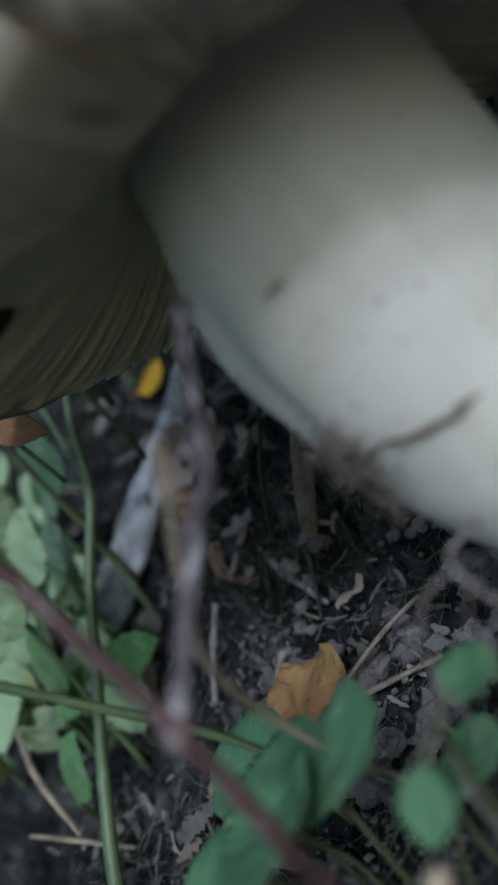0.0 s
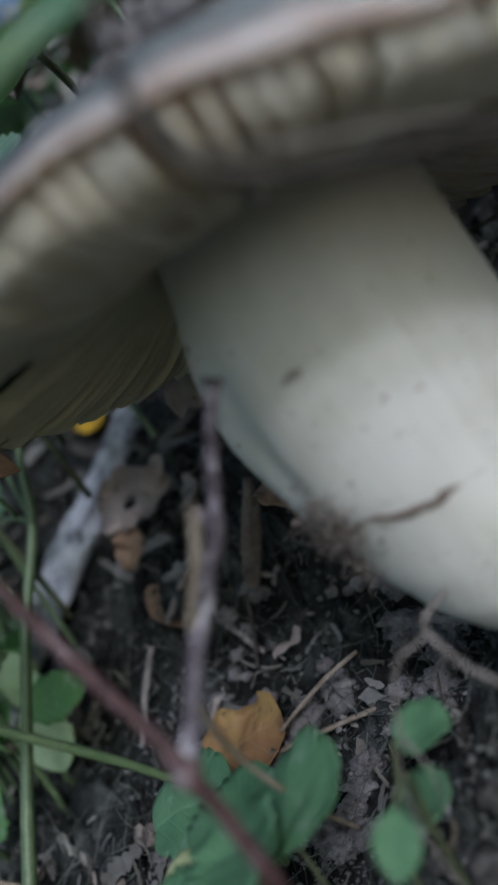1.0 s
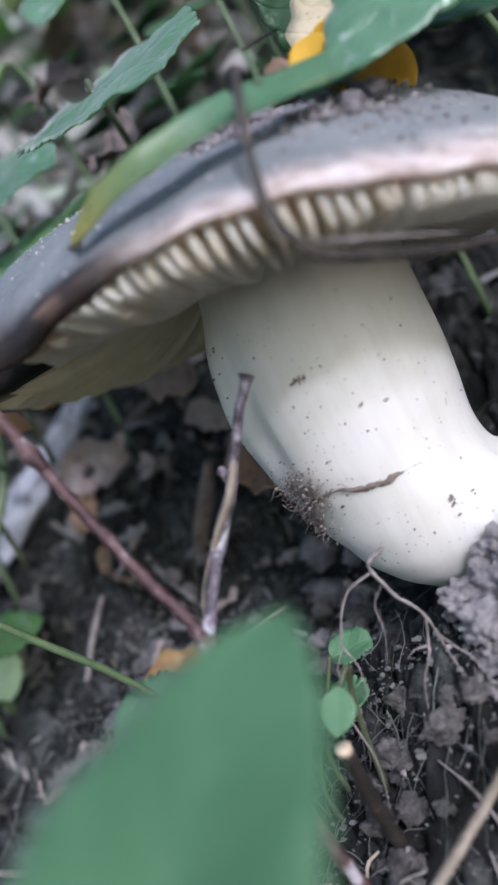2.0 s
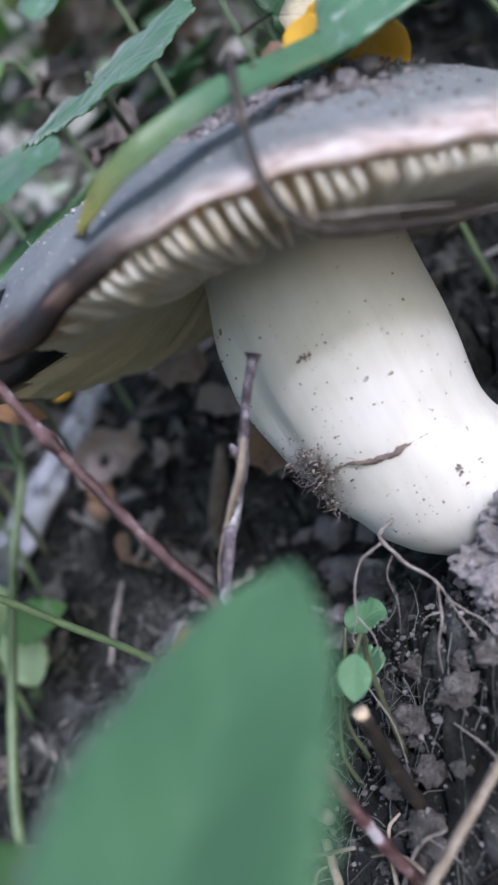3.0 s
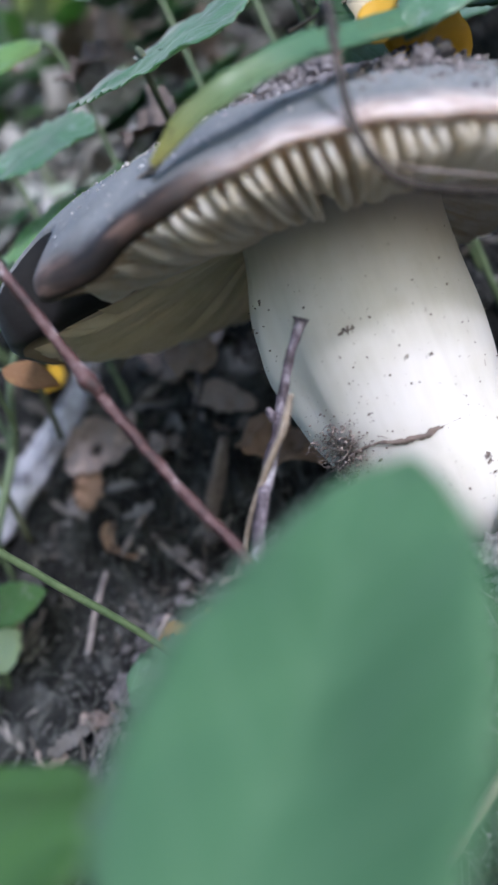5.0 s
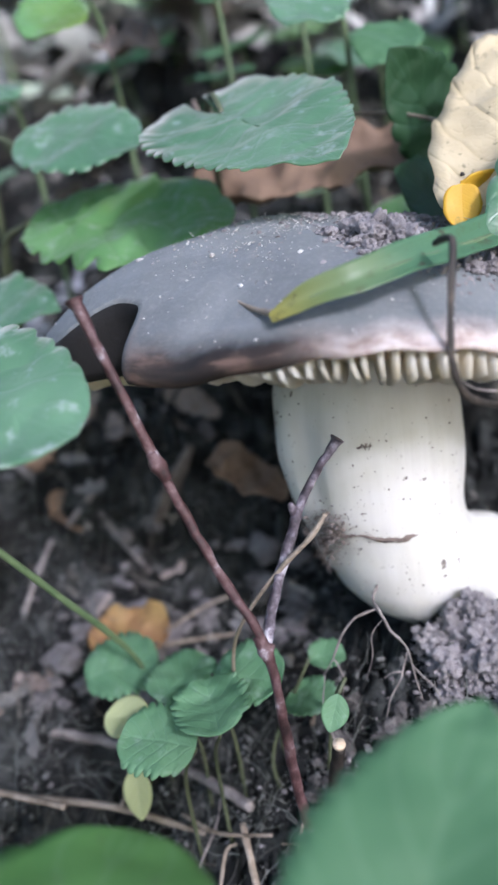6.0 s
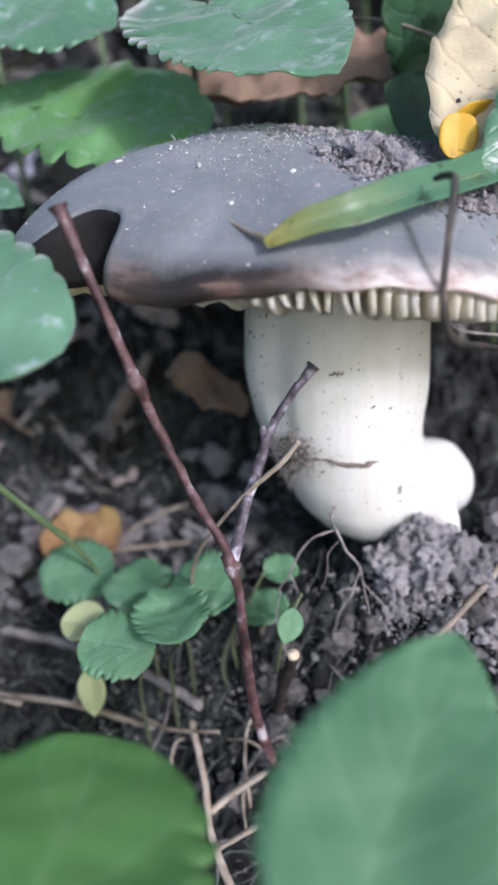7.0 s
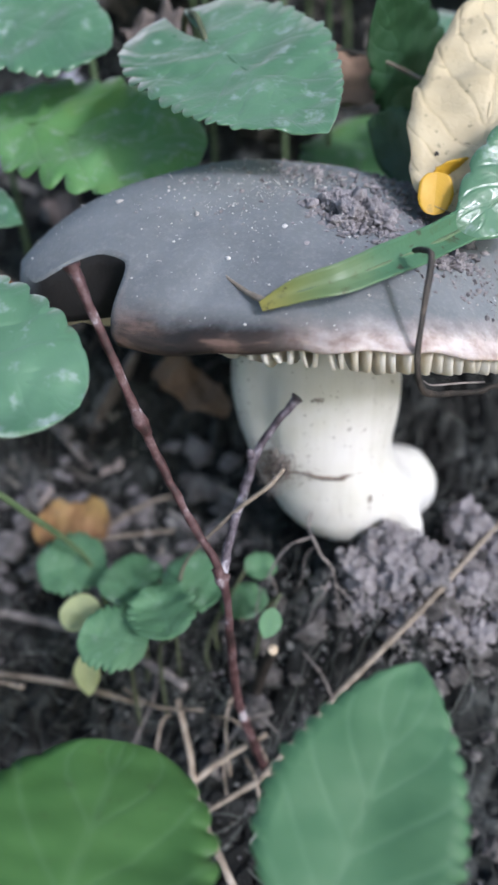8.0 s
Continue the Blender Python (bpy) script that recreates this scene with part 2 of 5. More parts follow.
M_SPECK = stuff_mat("brown_speck", [(0.16, 0.13, 0.115), (0.34, 0.29, 0.27), (0.22, 0.18, 0.16), (0.12, 0.095, 0.085)])
M_SMEAR = grainy("brown_root", [(0.3, (0.08, 0.06, 0.05)), (0.6, (0.24, 0.19, 0.165)), (0.8, (0.36, 0.31, 0.29))], 500.0, 0.8, 1800.0, 0.0004, 0.8)
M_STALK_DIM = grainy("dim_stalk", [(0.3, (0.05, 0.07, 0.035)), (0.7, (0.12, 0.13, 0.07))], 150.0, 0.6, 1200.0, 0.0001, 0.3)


# ---- mushroom materials ----
def cap_material():
    m, n, l, b = mat("cap_skin", 0.72)
    uv = n.new("ShaderNodeUVMap")
    sp = n.new("ShaderNodeSeparateXYZ")
    l.new(uv.outputs[0], sp.inputs[0])
    cloud = tex_noise(n, l, 60.0, 6, 0.6)
    fine = tex_noise(n, l, 1300.0, 6, 0.75)
    grey = ramp(n, l, cloud.outputs[0], [(0.3, (0.112, 0.124, 0.133)), (0.7, (0.21, 0.224, 0.234))]).outputs[0]
    dust = ramp(n, l, fine.outputs[0], [(0.5, (0, 0, 0)), (0.75, (0.55, 0.55, 0.55))]).outputs[0]
    grey = mixc(n, l, dust, grey, (0.3, 0.29, 0.29))
    # The edge: streaks that run along the rim, brown on one side, cream on the other.
    mp = n.new("ShaderNodeMapping")
    mp.inputs["Scale"].default_value = (16.0, 34.0, 1.0)
    l.new(uv.outputs[0], mp.inputs[0])
    st = n.new("ShaderNodeTexNoise")
    st.inputs["Scale"].default_value = 1.0
    st.inputs["Detail"].default_value = 5
    l.new(mp.outputs[0], st.inputs["Vector"])
    brown = ramp(n, l, st.outputs[0], [(0.38, (0.006, 0.004, 0.0035)), (0.54, (0.026, 0.016, 0.012)), (0.7, (0.14, 0.088, 0.068))]).outputs[0]
    mott = tex_noise(n, l, 420.0, 5, 0.65)
    cream = ramp(n, l, mott.outputs[0], [(0.32, (0.4, 0.3, 0.26)), (0.5, (0.62, 0.53, 0.495)), (0.66, (0.76, 0.7, 0.685))]).outputs[0]
    cream = mixc(n, l, 0.38, cream, ramp(n, l, st.outputs[0], [(0.36, (0.4, 0.3, 0.27)), (0.6, (1, 1, 1))]).outputs[0], 'MULTIPLY')
    side = ramp(n, l, sp.outputs[1], [(0.0, (0.7, 0.7, 0.7)), (0.15, (1, 1, 1)), (0.21, (1, 1, 1)), (0.258, (0.2, 0.2, 0.2)), (0.5, (0.05, 0.05, 0.05)), (1.0, (0.4, 0.4, 0.4))]).outputs[0]
    edge = mixc(n, l, side, cream, brown)
    # rot masks the notch: brown cut flesh with its shade painted in.
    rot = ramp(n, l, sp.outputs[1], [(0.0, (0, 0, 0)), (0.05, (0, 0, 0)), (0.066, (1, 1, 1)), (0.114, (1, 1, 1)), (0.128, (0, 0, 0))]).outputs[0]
    wob = mathn(n, l, 'MULTIPLY_ADD', mott.outputs[0], 0.06, mathn(n, l, 'SUBTRACT', sp.outputs[0], 0.03))
    wide = mathn(n, l, 'MULTIPLY_ADD', side, -0.012, mathn(n, l, 'ADD', wob, 0.022))
    k = ramp(n, l, mathn(n, l, 'MULTIPLY', wide, 0.5), [(0.45, (0, 0, 0)), (0.478, (0.45, 0.45, 0.45)), (0.497, (1, 1, 1))]).outputs[0]
    bare = ramp(n, l, sp.outputs[1], [(0.0, (1, 1, 1)), (0.108, (1, 1, 1)), (0.13, (0, 0, 0)), (0.9, (0, 0, 0)), (1.0, (1, 1, 1))]).outputs[0]
    k = mathn(n, l, 'MULTIPLY', k, mathn(n, l, 'SUBTRACT', 1.0, bare))
    col = mixc(n, l, k, grey, edge)
    k2 = mathn(n, l, 'GREATER_THAN', sp.outputs[0], 1.3)
    under = ramp(n, l, mathn(n, l, 'SUBTRACT', sp.outputs[0], 1.5), [(0.1, (0.5, 0.37, 0.25)), (0.35, (0.74, 0.66, 0.5))]).outputs[0]
    col = mixc(n, l, k2, col, under)
    # Inside the notch the hollow's shade is put into a near-black colour.
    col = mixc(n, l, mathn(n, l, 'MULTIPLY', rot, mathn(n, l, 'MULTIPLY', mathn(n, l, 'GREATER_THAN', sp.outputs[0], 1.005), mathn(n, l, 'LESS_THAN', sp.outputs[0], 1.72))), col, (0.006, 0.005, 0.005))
    l.new(col, b.inputs["Base Color"])
    b.inputs["Subsurface Weight"].default_value = 0.35
    b.inputs["Subsurface Radius"].default_value = (0.003, 0.0024, 0.0017)
    b.inputs["Subsurface Scale"].default_value = 1.0
    bump(n, l, b, fine.outputs[0], 0.5, 0.0004)
    return m


def stem_material():
    m, n, l, b = mat("stem_flesh", 0.5)
    tc = n.new("ShaderNodeTexCoord")
    mp = n.new("ShaderNodeMapping")
    mp.inputs["Scale"].default_value = (1.0, 1.0, 0.12)
    l.new(tc.outputs["Object"], mp.inputs[0])
    st = n.new("ShaderNodeTexNoise")
    st.inputs["Scale"].default_value = 700.0
    st.inputs["Detail"].default_value = 6
    l.new(mp.outputs[0], st.inputs["Vector"])
    cloud = tex_noise(n, l, 90.0, 5, 0.6)
    col = ramp(n, l, cloud.outputs[0], [(0.28, (0.58, 0.57, 0.505)), (0.5, (0.65, 0.637, 0.6)), (0.75, (0.685, 0.672, 0.655))]).outputs[0]
    col = mixc(n, l, 0.22, col, ramp(n, l, st.outputs[0], [(0.35, (0.76, 0.75, 0.72)), (0.6, (1, 1, 1))]).outputs[0], 'MULTIPLY')
    grit = tex_noise(n, l, 1100.0, 3, 0.6)
    patch = tex_noise(n, l, 160.0, 3, 0.5)
    spot = mathn(n, l, 'MULTIPLY', ramp(n, l, grit.outputs[0], [(0.66, (0, 0, 0)), (0.72, (1, 1, 1))]).outputs[0],
                 ramp(n, l, patch.outputs[0], [(0.5, (0, 0, 0)), (0.62, (0.8, 0.8, 0.8))]).outputs[0])
    col = mixc(n, l, spot, col, (0.22, 0.17, 0.14))
    l.new(col, b.inputs["Base Color"])
    b.inputs["Subsurface Weight"].default_value = 0.35
    b.inputs["Subsurface Radius"].default_value = (0.006, 0.0056, 0.0046)
    b.inputs["Subsurface Scale"].default_value = 1.0
    bump(n, l, b, st.outputs[0], 0.25, 0.0004)
    return m


def gill_material(name, dark, light, through_light):
    m, n, l, b = mat(name, 0.55)
    f = tex_noise(n, l, 300.0, 5, 0.6)
    col = ramp(n, l, f.outputs[0], [(0.3, dark), (0.6, light)]).outputs[0]
    l.new(col, b.inputs["Base Color"])
    tr = n.new("ShaderNodeBsdfTranslucent")
    l.new(col, tr.inputs[0])
    mx = n.new("ShaderNodeMixShader")
    mx.inputs[0].default_value = through_light
    l.new(b.outputs[0], mx.inputs[1])
    l.new(tr.outputs[0], mx.inputs[2])
    l.new(mx.outputs[0], n["Material Output"].inputs[0])
    return m


M_CAP, M_STEM = cap_material(), stem_material()
M_GILL = gill_material("gill_flesh", (0.76, 0.69, 0.54), (0.89, 0.87, 0.81), 0.52)
# Yellower tan for the gills on the rear left side.
M_GILL_TAN = gill_material("tan_gill_flesh", (0.74, 0.67, 0.46), (0.84, 0.77, 0.6), 0.2)

# ---- building helpers; lengths in millimetres ----
MM = 0.001
rnd = random.Random(11)


def part(name, bm, material, parent=None, label="", smooth=True):
    """Links a bmesh, made in millimetres, as one mesh object."""
    me = bpy.data.meshes.new(name)
    bmesh.ops.recalc_face_normals(bm, faces=bm.faces)
    bm.to_mesh(me)
    bm.free()
    me.transform(Matrix.Scale(MM, 4))
    return part_mesh(name, me, material, parent, label, smooth)


def part_mesh(name, me, material, parent=None, label="", smooth=True):
    me.materials.append(material)
    me.polygons.foreach_set("use_smooth", [smooth] * len(me.polygons))
    ob = new(name, me)
    if parent is not None:
        ob.parent = parent
        ob.matrix_parent_inverse = Matrix.Translation(-parent.location) if parent.type == 'EMPTY' else Matrix()
    if label:
        ob["label"] = label
    return ob


def thing(name, place, label, category, group="", kind=""):
    e = new(name)
    e.location = Vector(place) * MM
    e.empty_display_size = 0.005
    return tagged(e, label, category, group, kind)


def smooth_path(pts, n):
    """n + 1 points along a smooth curve through pts, with the even running number of each."""
    p = [Vector(q) for q in pts]
    p = [p[0] * 2 - p[1]] + p + [p[-1] * 2 - p[-2]]
    out = []
    for i in range(n + 1):
        s = i / n * (len(p) - 3)
        k = min(int(s), len(p) - 4)
        t = s - k
        a, b, c, d = p[k:k + 4]
        out.append(0.5 * (2 * b + (c - a) * t + (2 * a - 5 * b + 4 * c - d) * t * t + (3 * b - a - 3 * c + d) * t ** 3))
    return out


def lerp_list(v, s):
    s = s * (len(v) - 1)
    k = min(int(s), len(v) - 2) if len(v) > 1 else 0
    return v[k] + (v[min(k + 1, len(v) - 1)] - v[k]) * (s - k)


def tube(pts, radii, n=24, sides=8, rough=0.0, flat=1.0, bm=None, seed=0.0):
    """A stalk or twig through pts, with a radius that follows the list radii; rough: knobs and dents."""
    bm = bm or bmesh.new()
    c = smooth_path(pts, n)
    ref = Vector((0.31, 0.17, 0.93))
    rings = []
    for i, q in enumerate(c):
        t = (c[min(i + 1, n)] - c[max(i - 1, 0)]).normalized()
        a = t.cross(ref)
        a = (a if a.length > 0.05 else t.cross(Vector((1, 0, 0)))).normalized()
        ref = a.cross(t).normalized()
        b = a.cross(t)
        r = lerp_list(radii, i / n)
        ring = []
        for k in range(sides):
            w = 2 * math.pi * k / sides
            d = a * math.cos(w) + b * math.sin(w) * flat
            rr = r * (1 + rough * noise.noise(q * 0.6 + d * 0.8 + Vector((seed, 0, 0))) + rough * 0.6 * noise.noise(q * 2.1 + d * 2 + Vector((0, seed, 0))))
            ring.append(bm.verts.new(q + d * rr))
        rings.append(ring)
    for i in range(n):
        for k in range(sides):
            bm.faces.new((rings[i][k], rings[i][(k + 1) % sides], rings[i + 1][(k + 1) % sides], rings[i + 1][k]))
    bm.faces.new(list(reversed(rings[0])))
    bm.faces.new(rings[-1])
    return bm


def leaf_blade(base, tip, width, normal, teeth=0, tooth=0.06, fold=0.12, droop=0.0, shape=(0.75, 0.9), ripple=0.0, cordate=0.0, thick=0.18, nu=60, nv=10, seed=0.0, ragged=0.0, curl=0.0, hole=None):
    """A leaf from base to tip, width mm wide. shape: the powers that make it broad at the base or the tip; fold: how far the
    halves rise from the midrib; droop: how far the tip sinks; cordate: how far the base lobes reach back; curl: how far the edges roll up."""
    bm = bmesh.new()
    uvl = bm.loops.layers.uv.new("UVMap")
    base, tip, up = Vector(base), Vector(tip), Vector(normal).normalized()
    ax = tip - base
    L = ax.length
    e1 = ax / L
    e2 = up.cross(e1).normalized()
    e3 = e1.cross(e2).normalized()
    pa, pb = shape
    peak = (pa / (pa + pb)) ** pa * (pb / (pa + pb)) ** pb

    def place(i, j):
        u, v = i / nu, (j / nv) * 2 - 1
        w = width / 2 * (max(u, 1e-4) ** pa * max(1 - u, 0.0) ** pb) / peak
        if teeth:
            saw = (u * teeth + (0.35 if v > 0 else 0)) % 1.0
            w *= 1 + tooth * (1 + 0.9 * noise.noise(Vector((math.floor(u * teeth + (0.35 if v > 0 else 0)) * 1.37, v * 2, seed + 0.5)))) * (0.5 * (1 - 2 * abs(2 * saw - 1) ** 2.5) + 0.5 * (saw * 2 - 1)) * min(1.0, 6 * u * (1 - u)) * (1 if abs(v) > 0.8 else 0.0)
        if ragged:
            w *= 1 + ragged * noise.noise(Vector((u * 7, v * 0.8 + seed, seed)))
        y = w * v
        back = cordate * L * (abs(v) ** 1.6) * max(0.0, 1 - u * 2.2)
        x = u * L - back
        z = fold * abs(y) - droop * L * u * u + droop * L * u * 0.3
        z += curl * w * max(0.0, abs(v) - 0.35) ** 2
        z += ripple * noise.noise(Vector((x * 0.16 + seed, y * 0.16, seed * 1.7)))
        z += 0.4 * ripple * noise.noise(Vector((x * 0.5 + seed, y * 0.5, seed * 1.7)))
        return base + e1 * x + e2 * y + e3 * z, (u, (v + 1) / 2)

    top, bot, uvs = [], [], []
    for i in range(nu + 1):
        row_t, row_b, row_u = [], [], []
        for j in range(nv + 1):
            p, uv = place(i, j)
            row_t.append(bm.verts.new(p + e3 * thick * 0.5))
            row_b.append(bm.verts.new(p - e3 * thick * 0.5))
            row_u.append(uv)
        top.append(row_t)
        bot.append(row_b)
        uvs.append(row_u)

    def face(vs, us):
        f = bm.faces.new(vs)
        for lp, uv in zip(f.loops, us):
            lp[uvl].uv = uv

    for i in range(nu):
        for j in range(nv):
            q = [(i, j), (i + 1, j), (i + 1, j + 1), (i, j + 1)]
            if hole and math.hypot((i + 0.5) / nu - hole[0], ((j + 0.5) / nv - hole[1]) * 0.7) < hole[2]:
                continue
            face([top[a][b] for a, b in q], [uvs[a][b] for a, b in q])
            face([bot[a][b] for a, b in reversed(q)], [uvs[a][b] for a, b in reversed(q)])
    edge = [(i, 0) for i in range(nu + 1)] + [(nu, j) for j in range(1, nv + 1)] + [(i, nv) for i in range(nu - 1, -1, -1)] + [(0, j) for j in range(nv - 1, 0, -1)]
    for a, b in zip(edge, edge[1:] + edge[:1]):
        face([top[a[0]][a[1]], bot[a[0]][a[1]], bot[b[0]][b[1]], top[b[0]][b[1]]], [uvs[a[0]][a[1]]] * 2 + [uvs[b[0]][b[1]]] * 2)
    mid = [place(i, nv // 2)[0] - e3 * 0.12 for i in range(0, int(nu * 0.93), max(1, nu // 10))]
    return bm, mid


def leaf(name, label, material, base, tip, width, normal, stalk=None, stalk_mat=None, rib=0.28, group="", category="leaf", **kw):
    """A leaf as a thing: its blade, its midrib and, where it shows, its stalk."""
    t = thing(name, base, label, category, group)
    bm, mid = leaf_blade(base, tip, width, normal, **kw)
    part("blade", bm, material, t)
    if rib:
        part("midrib", tube(mid, [rib, rib * 0.45], len(mid) * 2, 6), material, t)
    if stalk:
        part("leaf_stalk", tube([base] + list(stalk), [rib * 1.3 + 0.1, rib * 1.6 + 0.15], 16, 7, 0.1), stalk_mat or M_STALK, t)
    return t


def joined(name, pieces, material, label, category, kind="stuff", parent=None, smooth=True):
    """Many loose pieces as one mesh: pieces is a list of (points, faces)."""
    pts, faces = [], []
    for p, f in pieces:
        o = len(pts)
        pts += p
        faces += [tuple(i + o for i in q) for q in f]
    me = bpy.data.meshes.new(name)
    me.from_pydata([(x * MM, y * MM, z * MM) for x, y, z in pts], [], faces)
    me.update()
    ob = part_mesh(name, me, material, parent, "", smooth)
    if parent is None:
        return tagged(ob, label, category, kind=kind)
    return tagged(ob, label, kind=kind)


_b = bmesh.new()
bmesh.ops.create_icosphere(_b, subdivisions=1, radius=1.0)
ICO_P = [v.co.copy() for v in _b.verts]
ICO_F = [tuple(v.index for v in f.verts) for f in _b.faces]
_b.free()


def crumb(c, r):
    s = rnd.uniform(0, 99)
    k = Vector((rnd.uniform(0.7, 1.2), rnd.uniform(0.7, 1.2), rnd.uniform(0.55, 1.0)))
    out = []
    for p in ICO_P:
        q = p * (1 + 1.1 * noise.noise(p * 1.9 + Vector((s, s, 0))))
        out.append((c[0] + q.x * r * k.x, c[1] + q.y * r * k.y, c[2] + q.z * r * k.z))
    return out, ICO_F


def flake(c, size, lift=0.3):
    """A curled scrap of dead leaf."""
    a, b = rnd.uniform(0, 6.28), rnd.uniform(-0.7, 0.7)
    rot = Euler((rnd.uniform(-0.8, 0.8) * lift * 2, b * lift * 2, a)).to_matrix()
    wide = rnd.random() < 0.08
    w, h, cur = size * (rnd.uniform(0.4, 0.7) if wide else rnd.uniform(0.06, 0.3)), size, rnd.uniform(-0.35, 0.35)
    pts, n = [], 6
    ends = rnd.uniform(0.1, 0.8), rnd.uniform(0.1, 0.8)
    cut = [(rnd.uniform(0.45, 1.25), rnd.uniform(0.45, 1.25), rnd.uniform(-0.2, 0.2)) for _ in range(n + 1)]
    for side in (0.0, -0.1):
        for i in range(n + 1):
            for j in (-1, 0, 1):
                u = i / n - 0.5
                e = 1.0 if 0 < i < n else ends[i // n]
                p = rot @ Vector((u * h + cut[i][2] * w * j, j * w * 0.5 * e * cut[i][(j + 1) // 2], cur * (h * u * u * 2 + abs(j) * w * 0.6) + side))
                pts.append((c[0] + p.x, c[1] + p.y, c[2] + p.z))
    faces, m = [], (n + 1) * 3
    for i in range(n):
        for j in range(2):
            q = (i * 3 + j, i * 3 + j + 1, i * 3 + j + 4, i * 3 + j + 3)
            faces += [q, tuple(m + k for k in reversed(q))]
    return pts, faces


def thread(c, length, r, ground=None):
    """A fine root or stem fibre that wanders along the soil."""
    p = Vector(c)
    d = Vector((rnd.uniform(-1, 1), rnd.uniform(-1, 1), rnd.uniform(-0.4, 0.4))).normalized()
    pts, faces, n = [], [], 9
    for i in range(n + 1):
        a = d.cross(Vector((0, 0, 1))).normalized()
        b = d.cross(a)
        rr = r * (1 - 0.6 * i / n)
        for k in range(4):
            w = k * math.pi / 2
            q = p + a * rr * math.cos(w) + b * rr * math.sin(w)
            pts.append(tuple(q))
        d = (d + Vector((rnd.uniform(-1, 1), rnd.uniform(-1, 1), rnd.uniform(-0.8, 0.8))) * 0.4).normalized()
        p = p + d * length / n
        if ground:
            p.z = p.z * 0.4 + 0.6 * (ground(p.x, p.y) + 0.5)
    for i in range(n):
        for k in range(4):
            faces.append((i * 4 + k, i * 4 + (k + 1) % 4, i * 4 + 4 + (k + 1) % 4, i * 4 + 4 + k))
    return pts, faces


# ---- ground ----
def step(a, b, v):
    t = min(1.0, max(0.0, (v - a) / (b - a)))
    return t * t * (3 - 2 * t)


def ground_z(x, y):
    """The lie of the soil: a bank that climbs behind the mushroom, with a mound at its foot."""
    yy = max(-260.0, min(y, 620.0))
    z = -12 + 0.55 * yy + 0.16 * max(0.0, yy - 20) + 0.05 * max(0.0, yy - 110)
    z += 24 * math.exp(-((x - 9) / 29) ** 2 - ((y + 12) / 17) ** 2)
    z += 4 * math.exp(-((x - 6) / 20) ** 2 - ((y + 23) / 9) ** 2)
    z -= 8 * math.exp(-((x + 100) / 22) ** 2 - ((y - 52) / 36) ** 2)
    z -= 3.5 * math.exp(-((x + 42) / 20) ** 2 - ((y + 4) / 18) ** 2)
    z -= 6.0 * math.exp(-((x + 30) / 26) ** 2 - ((y - 22) / 14) ** 2)
    z -= 2.0 * math.exp(-((x + 80) / 25) ** 2 - ((y - 40) / 25) ** 2)
    z -= 6.0 * math.exp(-((x - 10) / 5.5) ** 2 - ((y + 10) / 5.5) ** 2)
    z += 9.5 * step(14, 34, y) * math.exp(-((x + 58) / 46) ** 2)
    far = step(150, 900, math.hypot(x, y))
    z += 30 * far * noise.noise(Vector((x * 0.004, y * 0.004, 3.0)))
    return z


def ground_mesh():
    def line(n, fine, lo, hi, far):
        mid = np.linspace(lo, hi, n)
        s = np.cumsum(np.geomspace(fine * 1.3, far, 34))
        return np.concatenate([(lo - s)[::-1], mid, hi + s])

    xs = line(300, 0.6, -125, 45, 260.0)
    ys = line(330, 0.6, -60, 120, 260.0)
    pts = []
    for y in ys:
        for x in xs:
            z = ground_z(x, y)
            near = 1 - step(140, 500, math.hypot(x + 30, y - 20))
            if near > 0:
                p = Vector((x, y, 0.0))
                a = noise.noise(p * 0.07)
                b = noise.noise(p * 0.22 + Vector((9, 2, 1)))
                c = noise.noise(p * 0.62 + Vector((4, 7, 2)))
                d = abs(noise.noise(p * 0.33 + Vector((1, 5, 8))))
                z += near * (1 + 0.8 * step(10, 30, y)) * (2.4 * a + 2.0 * b + 1.0 * c - 3.4 * max(0.0, 0.2 - d) / 0.2 + 0.5 * noise.noise(p * 1.5))
            pts.append((x * MM, y * MM, z * MM))
    w, h = len(xs), len(ys)
    faces = [(j * w + i, j * w + i + 1, (j + 1) * w + i + 1, (j + 1) * w + i) for j in range(h - 1) for i in range(w - 1)]
    me = bpy.data.meshes.new("ground")
    me.from_pydata(pts, [], faces)
    me.update()
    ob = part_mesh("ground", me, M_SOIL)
    return tagged(ob, "grey-brown crumbly woodland soil with a small mound", "ground", kind="structure")


ground = ground_mesh()

# ---- the mushroom ----
CX, CY = -7.5, -1.5


def around(table, deg):
    """A value that runs smoothly round the cap, from (degrees, value) pairs."""
    deg = (deg + 180) % 360 - 180
    t = sorted(table)
    t = [(t[-1][0] - 360, t[-1][1])] + t + [(t[0][0] + 360, t[0][1])]
    for (a, va), (b, vb) in zip(t, t[1:]):
        if a <= deg <= b:
            s = (deg - a) / (b - a)
            return va + (vb - va) * s * s * (3 - 2 * s)
    return t[0][1]


RIM_R = [(-90, 31.5), (-120, 33), (-136, 36.2), (-156, 39.6), (-166, 41.2), (180, 42.0), (150, 40), (120, 38), (60, 36), (0, 34), (-30, 31.5), (-60, 31)]
GILL_RIM = [(-100, 47), (-88, 46.6), (-75, 45.4), (-62, 43.9), (-50, 42.2), (-35, 40.4), (0, 38.4), (30, 37.4), (60, 37), (90, 38), (120, 39.5), (150, 40.3), (175, 42.5), (-165, 44.2), (-150, 45.6), (-127, 47)]
